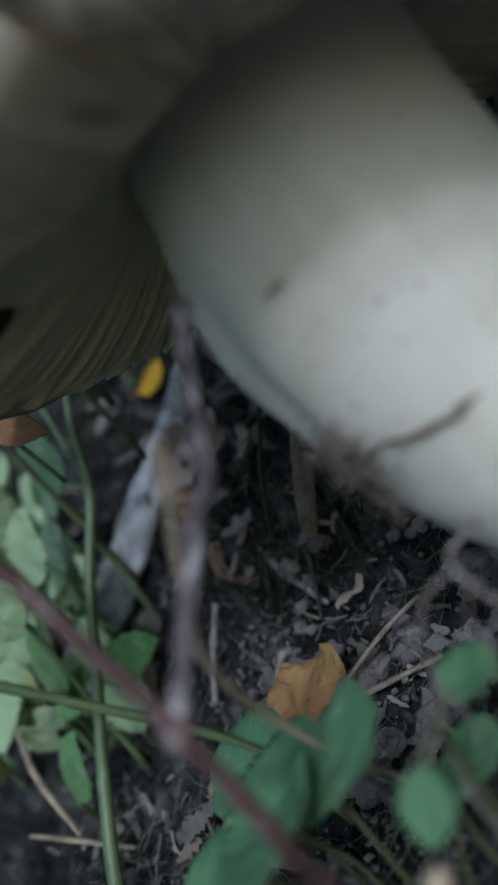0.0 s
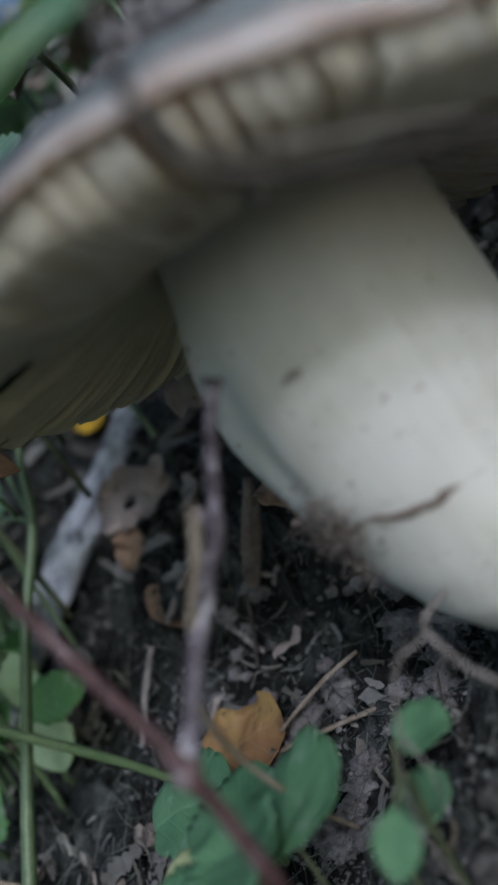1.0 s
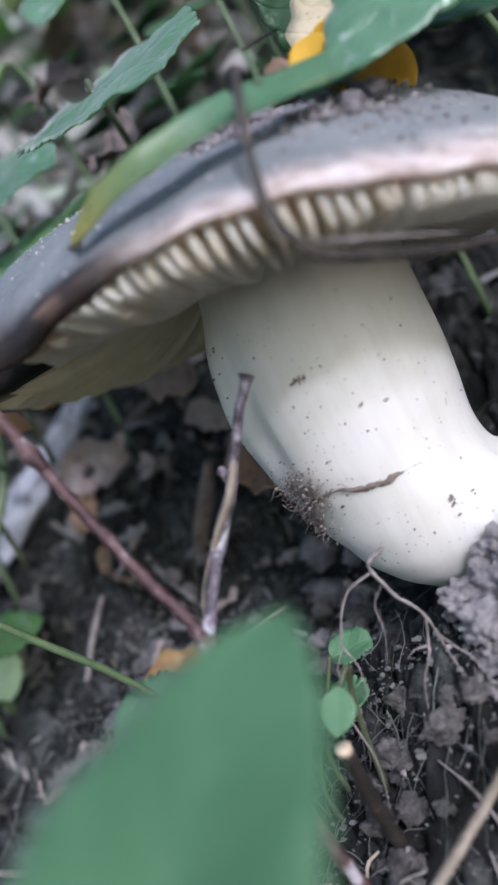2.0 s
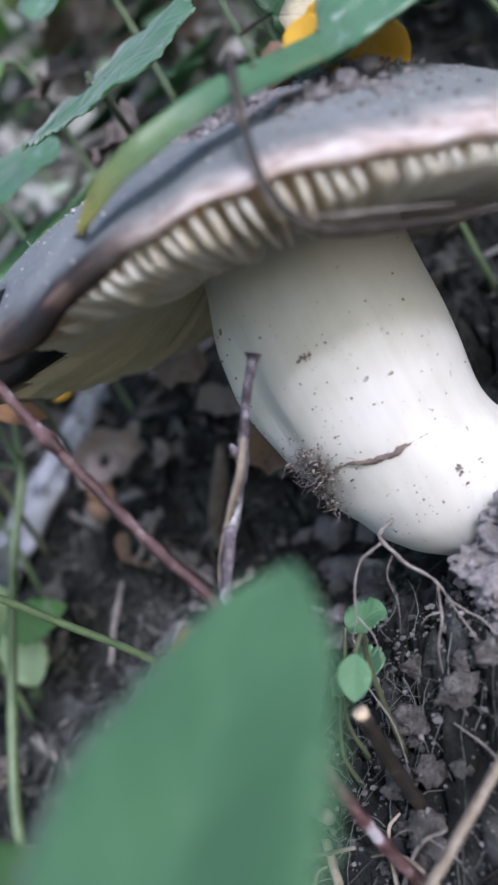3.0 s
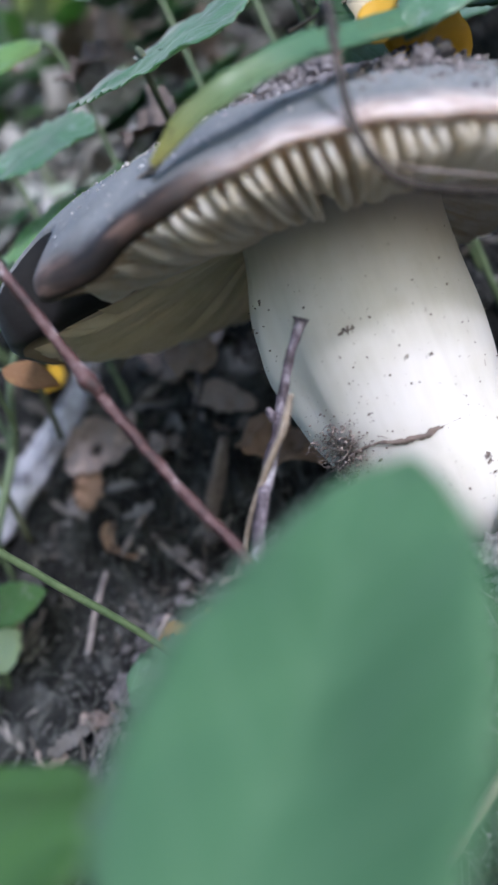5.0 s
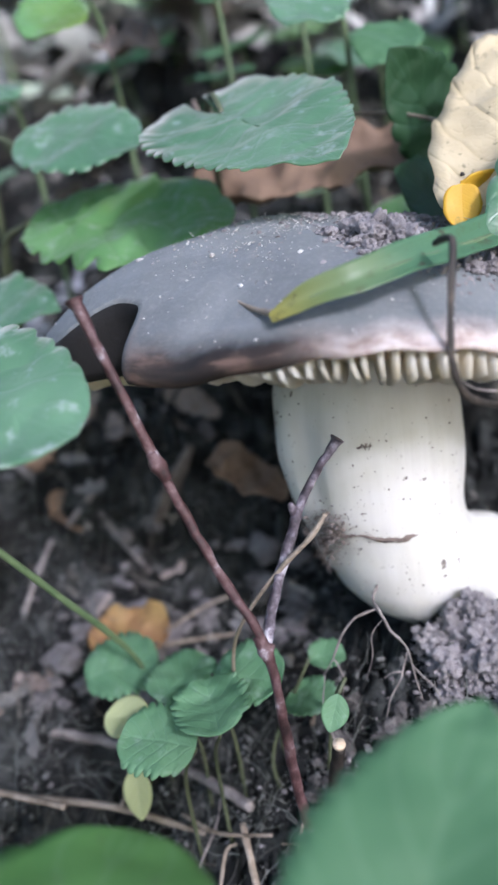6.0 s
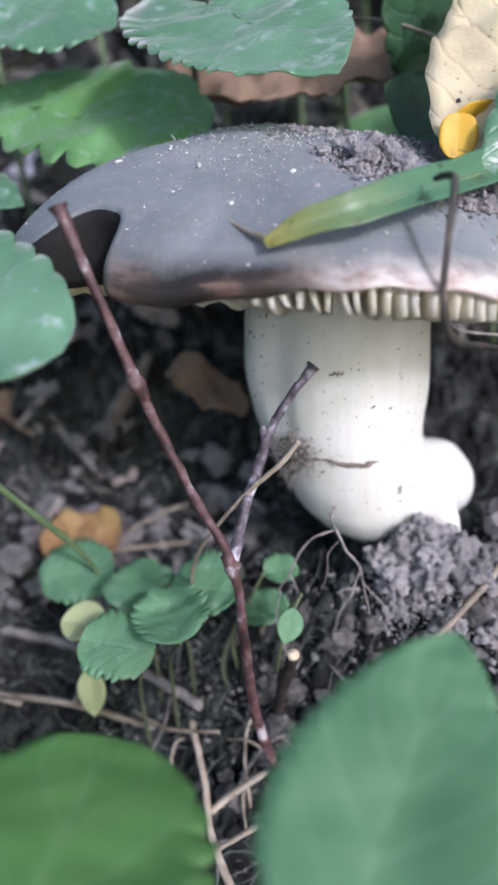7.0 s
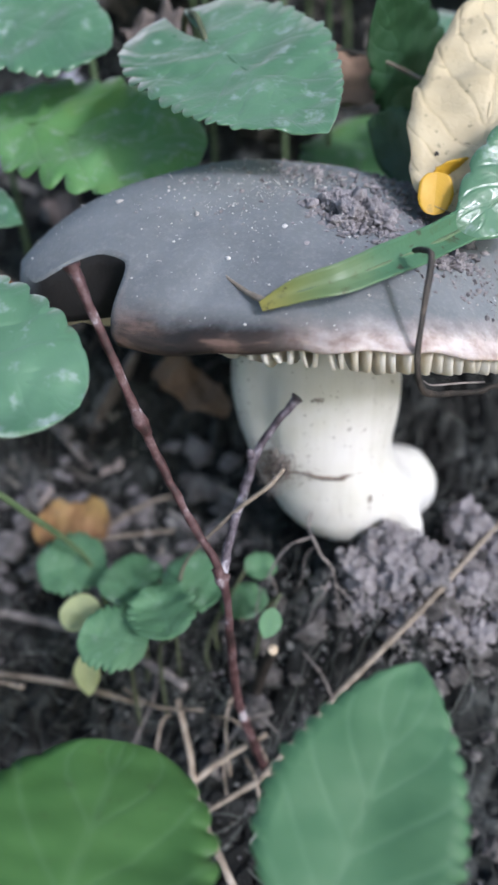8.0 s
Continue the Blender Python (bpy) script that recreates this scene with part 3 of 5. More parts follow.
RIM_Z = [(-100, 47), (-88, 46.6), (-75, 45.4), (-62, 43.9), (-50, 42.2), (-35, 40.4), (0, 38.4), (30, 37.4), (60, 37), (90, 38), (120, 39.5), (150, 42.5), (175, 46.5), (-165, 48.2), (-150, 47.4), (-134, 46)]
BELLY = [(-80, 2.5), (-105, 2.0), (-125, 1.0), (-160, 1.2), (170, 2.4), (90, 2.4), (0, 2.4)]
WALL = [(-180, 2.4), (-125, 2.4), (-108, 2.1), (-97, 1.3), (-88, 0.75), (-72, 0.75), (-60, 1.2), (-40, 1.5), (0, 2.4), (90, 2.4)]
TUCK = [(-160, 2.2), (-138, 2.2), (-126, 1.0), (-111, 0.9), (-98, 0.0), (0, 0.0), (150, 0.0)]
FLESH = [(-150, 1.7), (-120, 2.0), (-95, 2.9), (-60, 2.9), (-20, 2.0), (60, 1.7)]
DOME = [(-90, 1.9), (-40, 2.2), (30, 2.6), (90, 3.2), (140, 4.2), (180, 4.6), (-130, 3.0)]


def rim_full(g):
    return around(RIM_R, g)


def rim_r(g):
    """The rim as it is, with the notch bitten out of one side and a wavy edge."""
    bite = 6.4 * math.exp(-((g + 146.5) / 8.0) ** 4)
    return rim_full(g) - bite + 0.16 * math.sin(radians(g) * 11) + 0.14 * math.sin(radians(g) * 23 + 1)


def cap_top(r, g):
    f = min(1.04, r / rim_full(g))
    z = around(RIM_Z, g) + 0.12 * math.sin(radians(g) * 9) * f
    z += (56.3 - z) * (1 - f ** around(DOME, g))
    x, y = r * math.cos(radians(g)), r * math.sin(radians(g))
    z += 0.9 * math.exp(-((x + 29) / 12) ** 2 - ((y + 7) / 15) ** 2)
    return z + 2.2 * math.exp(-((x + 11) / 12) ** 2 - ((y - 3) / 12) ** 2)


def rim_z(g):
    return cap_top(rim_r(g), g)


def gill_z(r, g):
    """Height of the lower edge of the gills."""
    R = rim_full(g)
    s = min(1.0, max(0.0, (r - 12) / (R - 12)))
    z = around(GILL_RIM, g) - 3.9
    return 43.3 + (z - 43.3) * s ** 1.3 - around(BELLY, g) * math.sin(math.pi * s)


def cap_mesh():
    bm = bmesh.new()
    uvl = bm.loops.layers.uv.new("UVMap")
    na, rows = 300, []
    prof = [i / 22 for i in range(1, 22)] + [0.975, 1.0]
    for k in range(na):
        g = -180 + 360 * k / na
        R, Z = rim_r(g), rim_z(g)
        c, s = math.cos(radians(g)), math.sin(radians(g))
        col = []
        for f in prof:
            col.append((R * f, cap_top(R * f, g) + 0.35 * noise.noise(Vector((R * f * c, R * f * s, 0)) * 0.13), f))
        under = 4.5 * math.exp(-((g + 146.5) / 9.0) ** 4)
        lip = around(WALL, g)
        wall, deep = max(lip, Z - around(GILL_RIM, g) + lip), around(FLESH, g)
        for dr, dz, u in ((0.4, -0.25, 1.03), (0.55, -0.55, 1.06), (0.4, -0.83, 1.1), (-0.4, -1.0, 1.14)):
            col.append((R + dr + dz * under, Z + dz * wall, u))
        for q in (0.0, 0.1, 0.2, 0.35, 0.65, 1.0):
            r = (R - 1.5 - under) * (1 - q) + 10.5 * q
            col.append((r, max(gill_z(r, g) + 1.0, min(Z - wall + 0.1, gill_z(r, g) + deep * (1 - 0.5 * q))) if q > 0 else Z - wall + 0.2, 1.6 + q))
        rows.append([(bm.verts.new((CX + r * c, CY + r * s, z)), (u, (g + 180) / 360)) for r, z, u in col])
    tip = bm.verts.new((CX, CY, cap_top(0.0, 0.0)))

    def face(items):
        f = bm.faces.new([i[0] for i in items])
        vs = [i[1][1] for i in items]
        for lp, it in zip(f.loops, items):
            v = it[1][1]
            if max(vs) - min(vs) > 0.5 and v < 0.5:
                v += 1.0
            lp[uvl].uv = (it[1][0], v)

    for k in range(na):
        a, b = rows[k], rows[(k + 1) % na]
        face([(tip, (0.0, a[0][1][1])), a[0], b[0]])
        for i in range(len(a) - 1):
            face([a[i], a[i + 1], b[i + 1], b[i]])
    return bm


GILLS = 136


def gill_mesh(g, short):
    """One gill: a thin plate that hangs from the flesh, bent a little sideways."""
    bm = bmesh.new()
    n, R = 10, rim_r(g) - 0.35
    R -= 7.0 * math.exp(-((g + 147.5) / 9.0) ** 4)
    r0 = 11.5 if not short else 11.5 + (R - 11.5) * rnd.uniform(0.35, 0.6)
    low = rnd.uniform(-0.1, 0.35)
    lean, ph = rnd.uniform(-0.2, 0.6), rnd.uniform(0, 6.28)
    rows = []
    for i in range(n + 1):
        s = i / n
        r = r0 + (R - 0.1 - r0) * s
        lo = gill_z(r, g) + low + rnd.uniform(-0.06, 0.06) + (1.6 * (1 - s) ** 2 if short else 0)
        hi = max(gill_z(r, g) + 3.9, lo + 0.6) if s < 0.9 else max(lo + 0.6 + around(TUCK, g), around(GILL_RIM, g) - around(WALL, g) + 0.25)
        lo += 0.55 * step(0.66, 1.0, s) ** 1.5 + around(TUCK, g) * step(0.7, 1.0, s)
        th = 2 * math.pi * r / GILLS * 0.21
        off = 0.12 * math.sin(s * 7 + ph)
        c, q = math.cos(radians(g)), math.sin(radians(g))
        row = []
        for h, z in ((0, hi), (0.55, hi + (lo - hi) * 0.55), (1, lo)):
            o = off + lean * h * h
            for sgn in (-1, 1):
                w = o + sgn * th * (1.1 - 0.4 * h)
                row.append(bm.verts.new((CX + r * c - q * w, CY + r * q + c * w, z)))
        rows.append(row)
    for a, b in zip(rows, rows[1:]):
        for i, j in ((0, 2), (2, 4), (4, 5), (5, 3), (3, 1), (1, 0)):
            bm.faces.new((a[i], b[i], b[j], a[j]))
    for row in (rows[0], rows[-1]):
        bm.faces.new([row[i] for i in (0, 2, 4, 5, 3, 1)])
    return bm


STEM = [(46, -6.4, 11.6), (43, -6.8, 11.8), (34, -8.0, 12.9), (28, -8.2, 13.1), (20, -7.6, 12.5), (12, -5.6, 12.0), (7, -3.6, 11.3), (3.5, -2.0, 10.0), (1, -1.0, 8.0), (-1.5, 0.0, 5.0), (-5, 0.5, 1.0)]


def stem_at(z):
    z = max(-5.0, min(46.0, z))
    for (a, xa, ra), (b, xb, rb) in zip(STEM, STEM[1:]):
        if b <= z <= a:
            s = (a - z) / (a - b)
            s = s * s * (3 - 2 * s) * 0.5 + s * 0.5
            return xa + (xb - xa) * s, ra + (rb - ra) * s
    return STEM[-1][1:]


def stem_point(z, g):
    """A place on the skin of the stem: height z, g degrees round."""
    cx, r = stem_at(z)
    bulge = 0.6 * math.exp(-((z - 4) / 4.0) ** 2) * max(0.0, math.cos(radians(g - 12))) ** 3 - 0.9 * math.exp(-((g % 360 - 197) / 5) ** 2 - ((z - 25) / 9) ** 2)
    fold = (g + 308) % 360 - 180
    r += (0.9 * math.exp(-((fold + 24) / 12) ** 2) - 0.8 * math.exp(-(fold / 7.0) ** 2)) * math.exp(-((z - 27) / 9) ** 2)
    r += bulge - 1.3 * math.exp(-((z - 15) / 4.0) ** 2) * max(0.0, math.cos(radians(g + 4))) ** 3
    c, s = math.cos(radians(g)), math.sin(radians(g))
    p = Vector((cx + r * c, CY + r * s, z))
    return p + Vector((c, s, 0)) * (0.4 * noise.noise(p * 0.11) + 0.12 * noise.noise(Vector((p.x, p.y, p.z * 0.25)) * 0.6))


def stem_mesh():
    bm = bmesh.new()
    na, zs = 72, [46.0 - i * 0.77 for i in range(67)]
    rows = [[bm.verts.new(stem_point(z, 360 * k / na)) for k in range(na)] for z in zs]
    for a, b in zip(rows, rows[1:]):
        for k in range(na):
            bm.faces.new((a[k], a[(k + 1) % na], b[(k + 1) % na], b[k]))
    bm.faces.new(rows[0])
    bm.faces.new(list(reversed(rows[-1])))
    # A side bulb swells from the foot.
    got = bmesh.ops.create_icosphere(bm, subdivisions=5, radius=1.0)
    for v in got["verts"]:
        q = v.co.copy()
        w = 1.0 - 0.28 * max(0.0, -q.z)
        v.co = Vector((6.5 + 6.9 * q.x * w, 1.6 + 7.4 * q.y * w, 5.0 + (7.4 if q.z > 0 else 8.0) * q.z)) * 1.0 + q * 0.35 * noise.noise(q * 2.2)
    got = bmesh.ops.create_icosphere(bm, subdivisions=4, radius=1.0)
    for v in got["verts"]:
        v.co = Vector((3.0 + 6.8 * v.co.x, -4.2 + 6.8 * v.co.y, 6.4 + 6.6 * v.co.z))
    tube([(0.0, -4.5, 14), (3.6, -7.0, 9.6), (6.8, -9.2, 5.8), (8.9, -10.3, 2.4)], [3.6, 3.6, 2.4, 0.9], 24, 16, 0.0, bm=bm)
    return bm


mushroom = thing("mushroom", (-4, -2, -3), "stout white mushroom with a grey soil-dusted cap on a mound", "mushroom")
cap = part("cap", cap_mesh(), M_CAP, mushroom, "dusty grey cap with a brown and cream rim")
stem = part("stem", stem_mesh(), M_STEM, mushroom, "thick white stem with specks of soil")
blend = stem.modifiers.new("blend", 'REMESH')
blend.mode, blend.voxel_size, blend.use_smooth_shade = 'VOXEL', 0.0005, True
even = stem.modifiers.new("even", 'SMOOTH')
even.factor, even.iterations = 0.5, 30
for k in range(GILLS):
    g = -180 + 360 * (k + rnd.uniform(-0.22, 0.22)) / GILLS
    part("gill", gill_mesh(g, k % 3 == 1), M_GILL_TAN if (g > 105 or g < -140) else M_GILL, cap)

specks = []
for k in range(460):
    z = 7 + 30 * rnd.random() ** 1.3
    g = rnd.gauss(-155, 14) if rnd.random() < 0.4 else rnd.gauss(-85, 35)
    specks.append(crumb(stem_point(z, g), 0.04 + 0.13 * rnd.random() ** 3))
for z, g, r in ((30.1, -94, 0.5), (30.2, -91, 0.4), (25.3, -72, 0.25), (12.1, -62, 0.45), (11.4, -63, 0.4), (24.5, -62, 0.28), (34, -150, 0.28), (36.5, -140, 0.25), (26.7, -160, 0.3), (11.5, -50, 0.3), (21, -100, 0.25)):
    specks += [crumb(stem_point(z + rnd.gauss(0, r * 0.45), g + rnd.gauss(0, r * 3)), r * rnd.uniform(0.12, 0.45)) for _ in range(12)]
for k in range(900):
    specks.append(crumb(stem_point(*((rnd.gauss(18.3, 1.5), rnd.gauss(-124, 9)) if k % 3 else (rnd.gauss(14.6, 1.6), rnd.gauss(-139, 5)))) + Vector((rnd.uniform(-0.7, 0.1), rnd.uniform(-0.8, 0.1), rnd.uniform(-0.7, 0.7))), 0.05 + 0.22 * rnd.random() ** 3))
joined("soil_speck", specks, M_SPECK, "dark soil grains stuck to the stem", "", parent=stem)
tuft = []
for k in range(85):
    p = stem_point(*((rnd.gauss(18.3, 1.4), rnd.gauss(-124, 9)) if k % 3 else (rnd.gauss(14.6, 1.6), rnd.gauss(-139, 5))))
    tuft.append(thread(p + Vector((rnd.uniform(-0.9, 0.1), rnd.uniform(-0.8, 0.1), 0)), rnd.uniform(0.8, 2.6), rnd.uniform(0.025, 0.07)))
joined("root_tuft", tuft, M_SPECK, "tuft of brown root hairs and soil on the stem", "", parent=stem)
part("rootlet", tube([stem_point(15.5, -140), stem_point(17.2, -120), stem_point(17.6, -104), stem_point(16.9, -92), stem_point(16.8, -80), stem_point(16.9, -62)], [0.45, 0.34, 0.2, 0.36, 0.3, 0.06], 60, 7, 1.3), M_SMEAR, stem, "brown rootlet stuck across the stem")

# Soil on the cap: two heaps and a scatter of pale grains.
heap = []


def on_cap(x, y):
    r, g = math.hypot(x - CX, y - CY), math.degrees(math.atan2(y - CY, x - CX))
    f = r / rim_r(g)
    return (x, y, cap_top(r, g)) if f < 0.97 else None


for cx, cy, sx, sy, num, hgt in ((-5.0, -12.5, 2.8, 2.4, 1300, 2.3), (-2.4, -14, 1.5, 1.5, 400, 2.4), (5.5, -18, 3.4, 2.4, 500, 1.0), (-4, -4, 8, 6, 900, 0.5), (8, -8, 4, 6, 600, 1.6)):
    for k in range(num):
        x, y = rnd.gauss(cx, sx), rnd.gauss(cy, sy)
        p = on_cap(x, y)
        if p:
            h = hgt * math.exp(-((x - cx) / sx) ** 2 - ((y - cy) / sy) ** 2)
            heap.append(crumb((x, y, p[2] + h * rnd.random()), 0.07 + 0.42 * rnd.random() ** 4))
CAP_CLODS = [(-5.0, -12.2, 1.9), (-3.0, -13.4, 1.8), (-7.2, -11.8, 1.4), (-1.8, -14.6, 1.4), (-5.6, -14.6, 1.5), (7, -17.5, 1.2), (4.6, -18.6, 0.9), (9, -12, 1.4), (-10.4, -12.2, 0.8)]
HEAP_CLODS = [(x, y, cap_top(math.hypot(x - CX, y - CY), math.degrees(math.atan2(y - CY, x - CX))) + 0.42 * r, r) for x, y, r in CAP_CLODS]
joined("soil_heap", heap, M_DRYSOIL, "crumbs of soil heaped on the mushroom cap", "soil", smooth=False)
M_GRAIN = stuff_mat("pale_grain", [(0.6, 0.6, 0.58), (0.35, 0.33, 0.32), (0.75, 0.74, 0.72), (0.45, 0.42, 0.4)], 0.6)
grains = []
for k in range(1100):
    a, f = rnd.uniform(-180, 180), rnd.random() ** 0.6
    r = rim_r(a) * f
    p = on_cap(CX + r * math.cos(radians(a)), CY + r * math.sin(radians(a)))
    if p:
        grains.append(crumb(p, rnd.choice((0.05, 0.06, 0.08, 0.1, 0.16))))
for k in range(520):
    p = on_cap(rnd.gauss(-15, 6.5), rnd.gauss(-8, 6.5))
    if p:
        grains.append(crumb(p, 0.05 + 0.14 * rnd.random() ** 2) if k % 6 else thread(Vector(p) + Vector((0, 0, 0.25)), rnd.uniform(0.4, 1.1), rnd.uniform(0.04, 0.08)))
for x, y, r in ((-13.4, -17.2, 0.5), (-12.3, -17.0, 0.35), (-34.3, -8.6, 0.5), (-24, -14, 0.4), (-20, -22, 0.35)):
    p = on_cap(x, y)
    if p:
        grains.append(crumb(p, r))
joined("grains", grains, M_GRAIN, "pale grains of grit scattered over the cap", "grit")

# ---- forked twig, stalks and straws ----
twig = thing("forked_twig", (-16, -33, -24), "red-brown forked twig leaning in front of the mushroom", "twig")
main_path = [(-36.2, -28.6, 54), (-35.4, -28.9, 51.5), (-30.5, -29.8, 36), (-26.4, -31, 25), (-21.6, -32.5, 14.2), (-20.8, -32.4, 2), (-20.2, -32, -9), (-18.0, -32, -19), (-16.0, -32, -26)]
main_stem = part("main_stem", tube(main_path, [0.95, 0.6, 0.52, 0.57, 0.54, 0.56, 0.6, 0.68, 0.66, 0.68, 0.68], 90, 10, 0.35), M_TWIG, twig)
branch = part("side_branch", tube([(-21.4, -32.2, 14.0), (-20.6, -28.5, 17.5), (-18.6, -23.5, 22), (-17.4, -20.4, 24.6), (-15, -19.8, 28.8), (-12.2, -19.6, 32.4), (-11.6, -19.5, 33.2)], [0.6, 0.62, 0.68, 0.62, 0.5, 0.5, 0.8], 60, 9, 0.35, seed=4.0), M_TWIG2, twig, "grey-violet side branch")
part("bud", tube([(-17.8, -20.6, 24.2), (-18.0, -20.8, 25.6), (-17.9, -20.8, 26.2)], [0.4, 0.5, 0.2], 8, 7, 0.2), M_TWIG2, branch)
part("node", tube([(-30.9, -29.9, 37.2), (-30.3, -30, 35.6), (-29.6, -30.1, 34)], [0.6, 1.0, 0.6], 10, 9, 0.3), M_TWIG, main_stem)
part("node", tube([(-22.4, -32.4, 15.6), (-21.5, -32.6, 13.9), (-21.2, -32.6, 12)], [0.5, 0.85, 0.5], 10, 9, 0.5), M_TWIG, main_stem)

petiole = thing("bent_dry_stalk", (1, -31, 47), "dark dry stalk hooked over the rim of the cap", "stalk")
part("stalk", tube([(0.2, -26.4, 54.3), (0.9, -27.6, 54.7), (1.5, -29.2, 54.4), (0.8, -31.4, 50), (0.3, -32.8, 45.5), (0.6, -32.8, 42.6), (1.6, -31.8, 40.3), (3.3, -30.0, 38.9), (6.3, -26.9, 37.4), (10.8, -22.7, 35.5), (14, -19.4, 34.6), (24, -12, 31)],
                    [0.42, 0.5, 0.45, 0.36, 0.36, 0.42, 0.42, 0.4, 0.38, 0.38, 0.36, 0.3], 90, 9, 0.25, flat=0.7), M_DRYSTALK, petiole)
part("split_fibre", tube([(1.3, -32.4, 41.8), (2.4, -31.4, 40.8), (4.0, -29.6, 39.9), (6.9, -26.6, 38.6), (11.2, -22.3, 36.6)], [0.04, 0.08, 0.12, 0.15, 0.1], 24, 6, 0.3), M_ROOT, petiole, "pale split side of the stalk")


def straw(label, pts, radii, material=None, name="straw", rough=0.18, flat=0.75, seed=0.0):
    t = thing(name, pts[0], label, "straw" if name == "straw" else "stick", "straws on the soil")
    part("stalk", tube(pts, [r * 0.85 for r in radii], 14 * (len(pts) - 1), 8, rough, flat, seed=seed), material or M_STRAW, t)
    return t


straw("pale split straw crossing the forked twig", [(-13.6, -27.2, 27.2), (-15.6, -27, 24.4), (-19.6, -26.4, 20.4), (-24, -25.6, 15), (-27.5, -22, 8), (-30, -16, -2), (-33, -8, -12)], [0.4, 0.5, 0.45, 0.35, 0.35, 0.35, 0.3])
straw("long pale straw lying up the mound", [(-17, -40.5, -15.5), (-10, -35.2, -11.4), (-3.8, -30, -7.9), (7.3, -23.6, 0.8), (14, -18.2, 5.0), (19.5, -13.5, 7.8), (35, -1.5, 14)], [0.65, 0.7, 0.65, 0.6, 0.55, 0.5, 0.4], seed=2)
straw("pale straw on the soil", [(-66, -17.5, -19.5), (-50, -20, -19.5), (-36.5, -21.8, -22.8)], [0.65, 0.75, 0.6], seed=3)
straw("grey dead stick on the soil", [(-72, -4, -17.5), (-58, -7, -17.8), (-47, -10.4, -18.5), (-37, -16.5, -18), (-29, -22.6, -17.5)], [0.9, 1.0, 0.9, 0.95, 0.9], M_GSTRAW, "stick", 0.35, 1.0, 4)
straw("pale straw on the soil", [(-30.4, -23.5, -19.5), (-28, -31, -23), (-26.4, -37.9, -26), (-20.7, -47.7, -30)], [0.6, 0.65, 0.7, 0.75], seed=5)
straw("thin dry straw on the soil", [(-44, -13, -14), (-46.5, -18, -16), (-48.5, -21, -18.5)], [0.5, 0.45, 0.4], seed=6)
straw("pale straw under the leaves", [(-58, 2, -9), (-44, 6, -9.2), (-33, 8.2, -9.5)], [0.5, 0.6, 0.45], seed=7)
straw("pale straw on the soil", [(-46, 6, -7), (-39.6, 10, -5), (-33.5, 11.5, -3.5)], [0.4, 0.5, 0.4], seed=8)
straw("thin dry straw on the soil", [(-26, -40, -25), (-19, -36, -24), (-12, -33, -22)], [0.45, 0.55, 0.45], seed=9)
straw("thin dry straw on the soil", [(-40, -20, -21), (-34, -24, -20.5), (-26, -26, -19)], [0.4, 0.45, 0.35], seed=10)
straw("pale straw on the soil", [(-76, -22, -12), (-64, -25, -11.5), (-53, -27.5, -12)], [0.6, 0.7, 0.6], seed=11)
straw("pale straw on the soil", [(-34, -38, -30), (-25, -33, -24), (-16, -30, -19.5)], [0.6, 0.7, 0.5], seed=12)
straw("grey dead stick standing in the soil", [(-48.5, 41, 24), (-51.5, 36, 14), (-54.5, 29, 3)], [1.0, 1.2, 1.2], M_GSTRAW, "stick", 0.35, 1.0, 13)
straw("pale straw hanging among the leaves", [(-6, 22, 71.2), (0.5, 18.5, 70), (6.8, 13, 67.4)], [0.35, 0.4, 0.45], seed=14)
straw("brown dry stalk on the cream leaf", [(6.6, 11.5, 67.8), (7.4, 4, 64.2), (6.4, -4, 60)], [0.4, 0.45, 0.4], M_DRYSTALK, seed=15)
straw("grey dead stick in the litter", [(-64, 30, 9), (-58, 24, 4), (-51, 19, -2)], [0.5, 0.7, 0.5], M_GSTRAW, "stick", 0.35, 1.0, 16)
straw("grey dead stick in the litter", [(-58, 44, 24), (-60, 34, 12), (-62, 27, 4)], [0.35, 0.5, 0.4], M_GSTRAW, "stick", 0.35, 1.0, 17)
straw("thin dry straw in the litter", [(-47, 48, 34), (-51, 42, 24), (-55, 36, 14)], [0.3, 0.35, 0.3], M_GSTRAW, seed=18)

tangle = random.Random(5)
for k in range(30):
    x, y = tangle.uniform(-52, 0), tangle.uniform(-46, -24)
    a, L = tangle.uniform(0, 3.14), tangle.uniform(5, 14)
    d, o = Vector((math.cos(a), math.sin(a), 0)) * L * 0.5, Vector((tangle.uniform(-1.5, 1.5), tangle.uniform(-1.5, 1.5), 0))
    ends = []
    for s in (-1, -0.3, 0.4, 1):
        q = Vector((x, y, 0)) + d * s + o * (1 - s * s)
        ends.append((q.x, q.y, ground_z(q.x, q.y) + 1.2 + tangle.uniform(-0.4, 1.6)))
    r = tangle.uniform(0.16, 0.36)
    straw("thin bent brown straw in the litter", ends, [r * 0.7, r, r * 0.9, r * 0.5], tangle.choice((M_STRAW, M_GSTRAW, M_DRYSTALK)), seed=30 + k, rough=0.35)

stub = thing("cut_stick", (-18, -23, -19), "short brown stick with a pale cut end", "stick")
part("shaft", tube([(-18, -23, -19), (-16.6, -27, -9.5), (-15.1, -30.7, -0.9)], [0.8, 0.85, 0.75], 24, 9, 0.3), M_DRYSTALK, stub)
part("cut_end", tube([(-15.15, -30.75, -0.9), (-15.05, -30.9, -0.4)], [0.72, 0.78], 4, 10, 0.15), M_CUT, stub, "pale cut end")

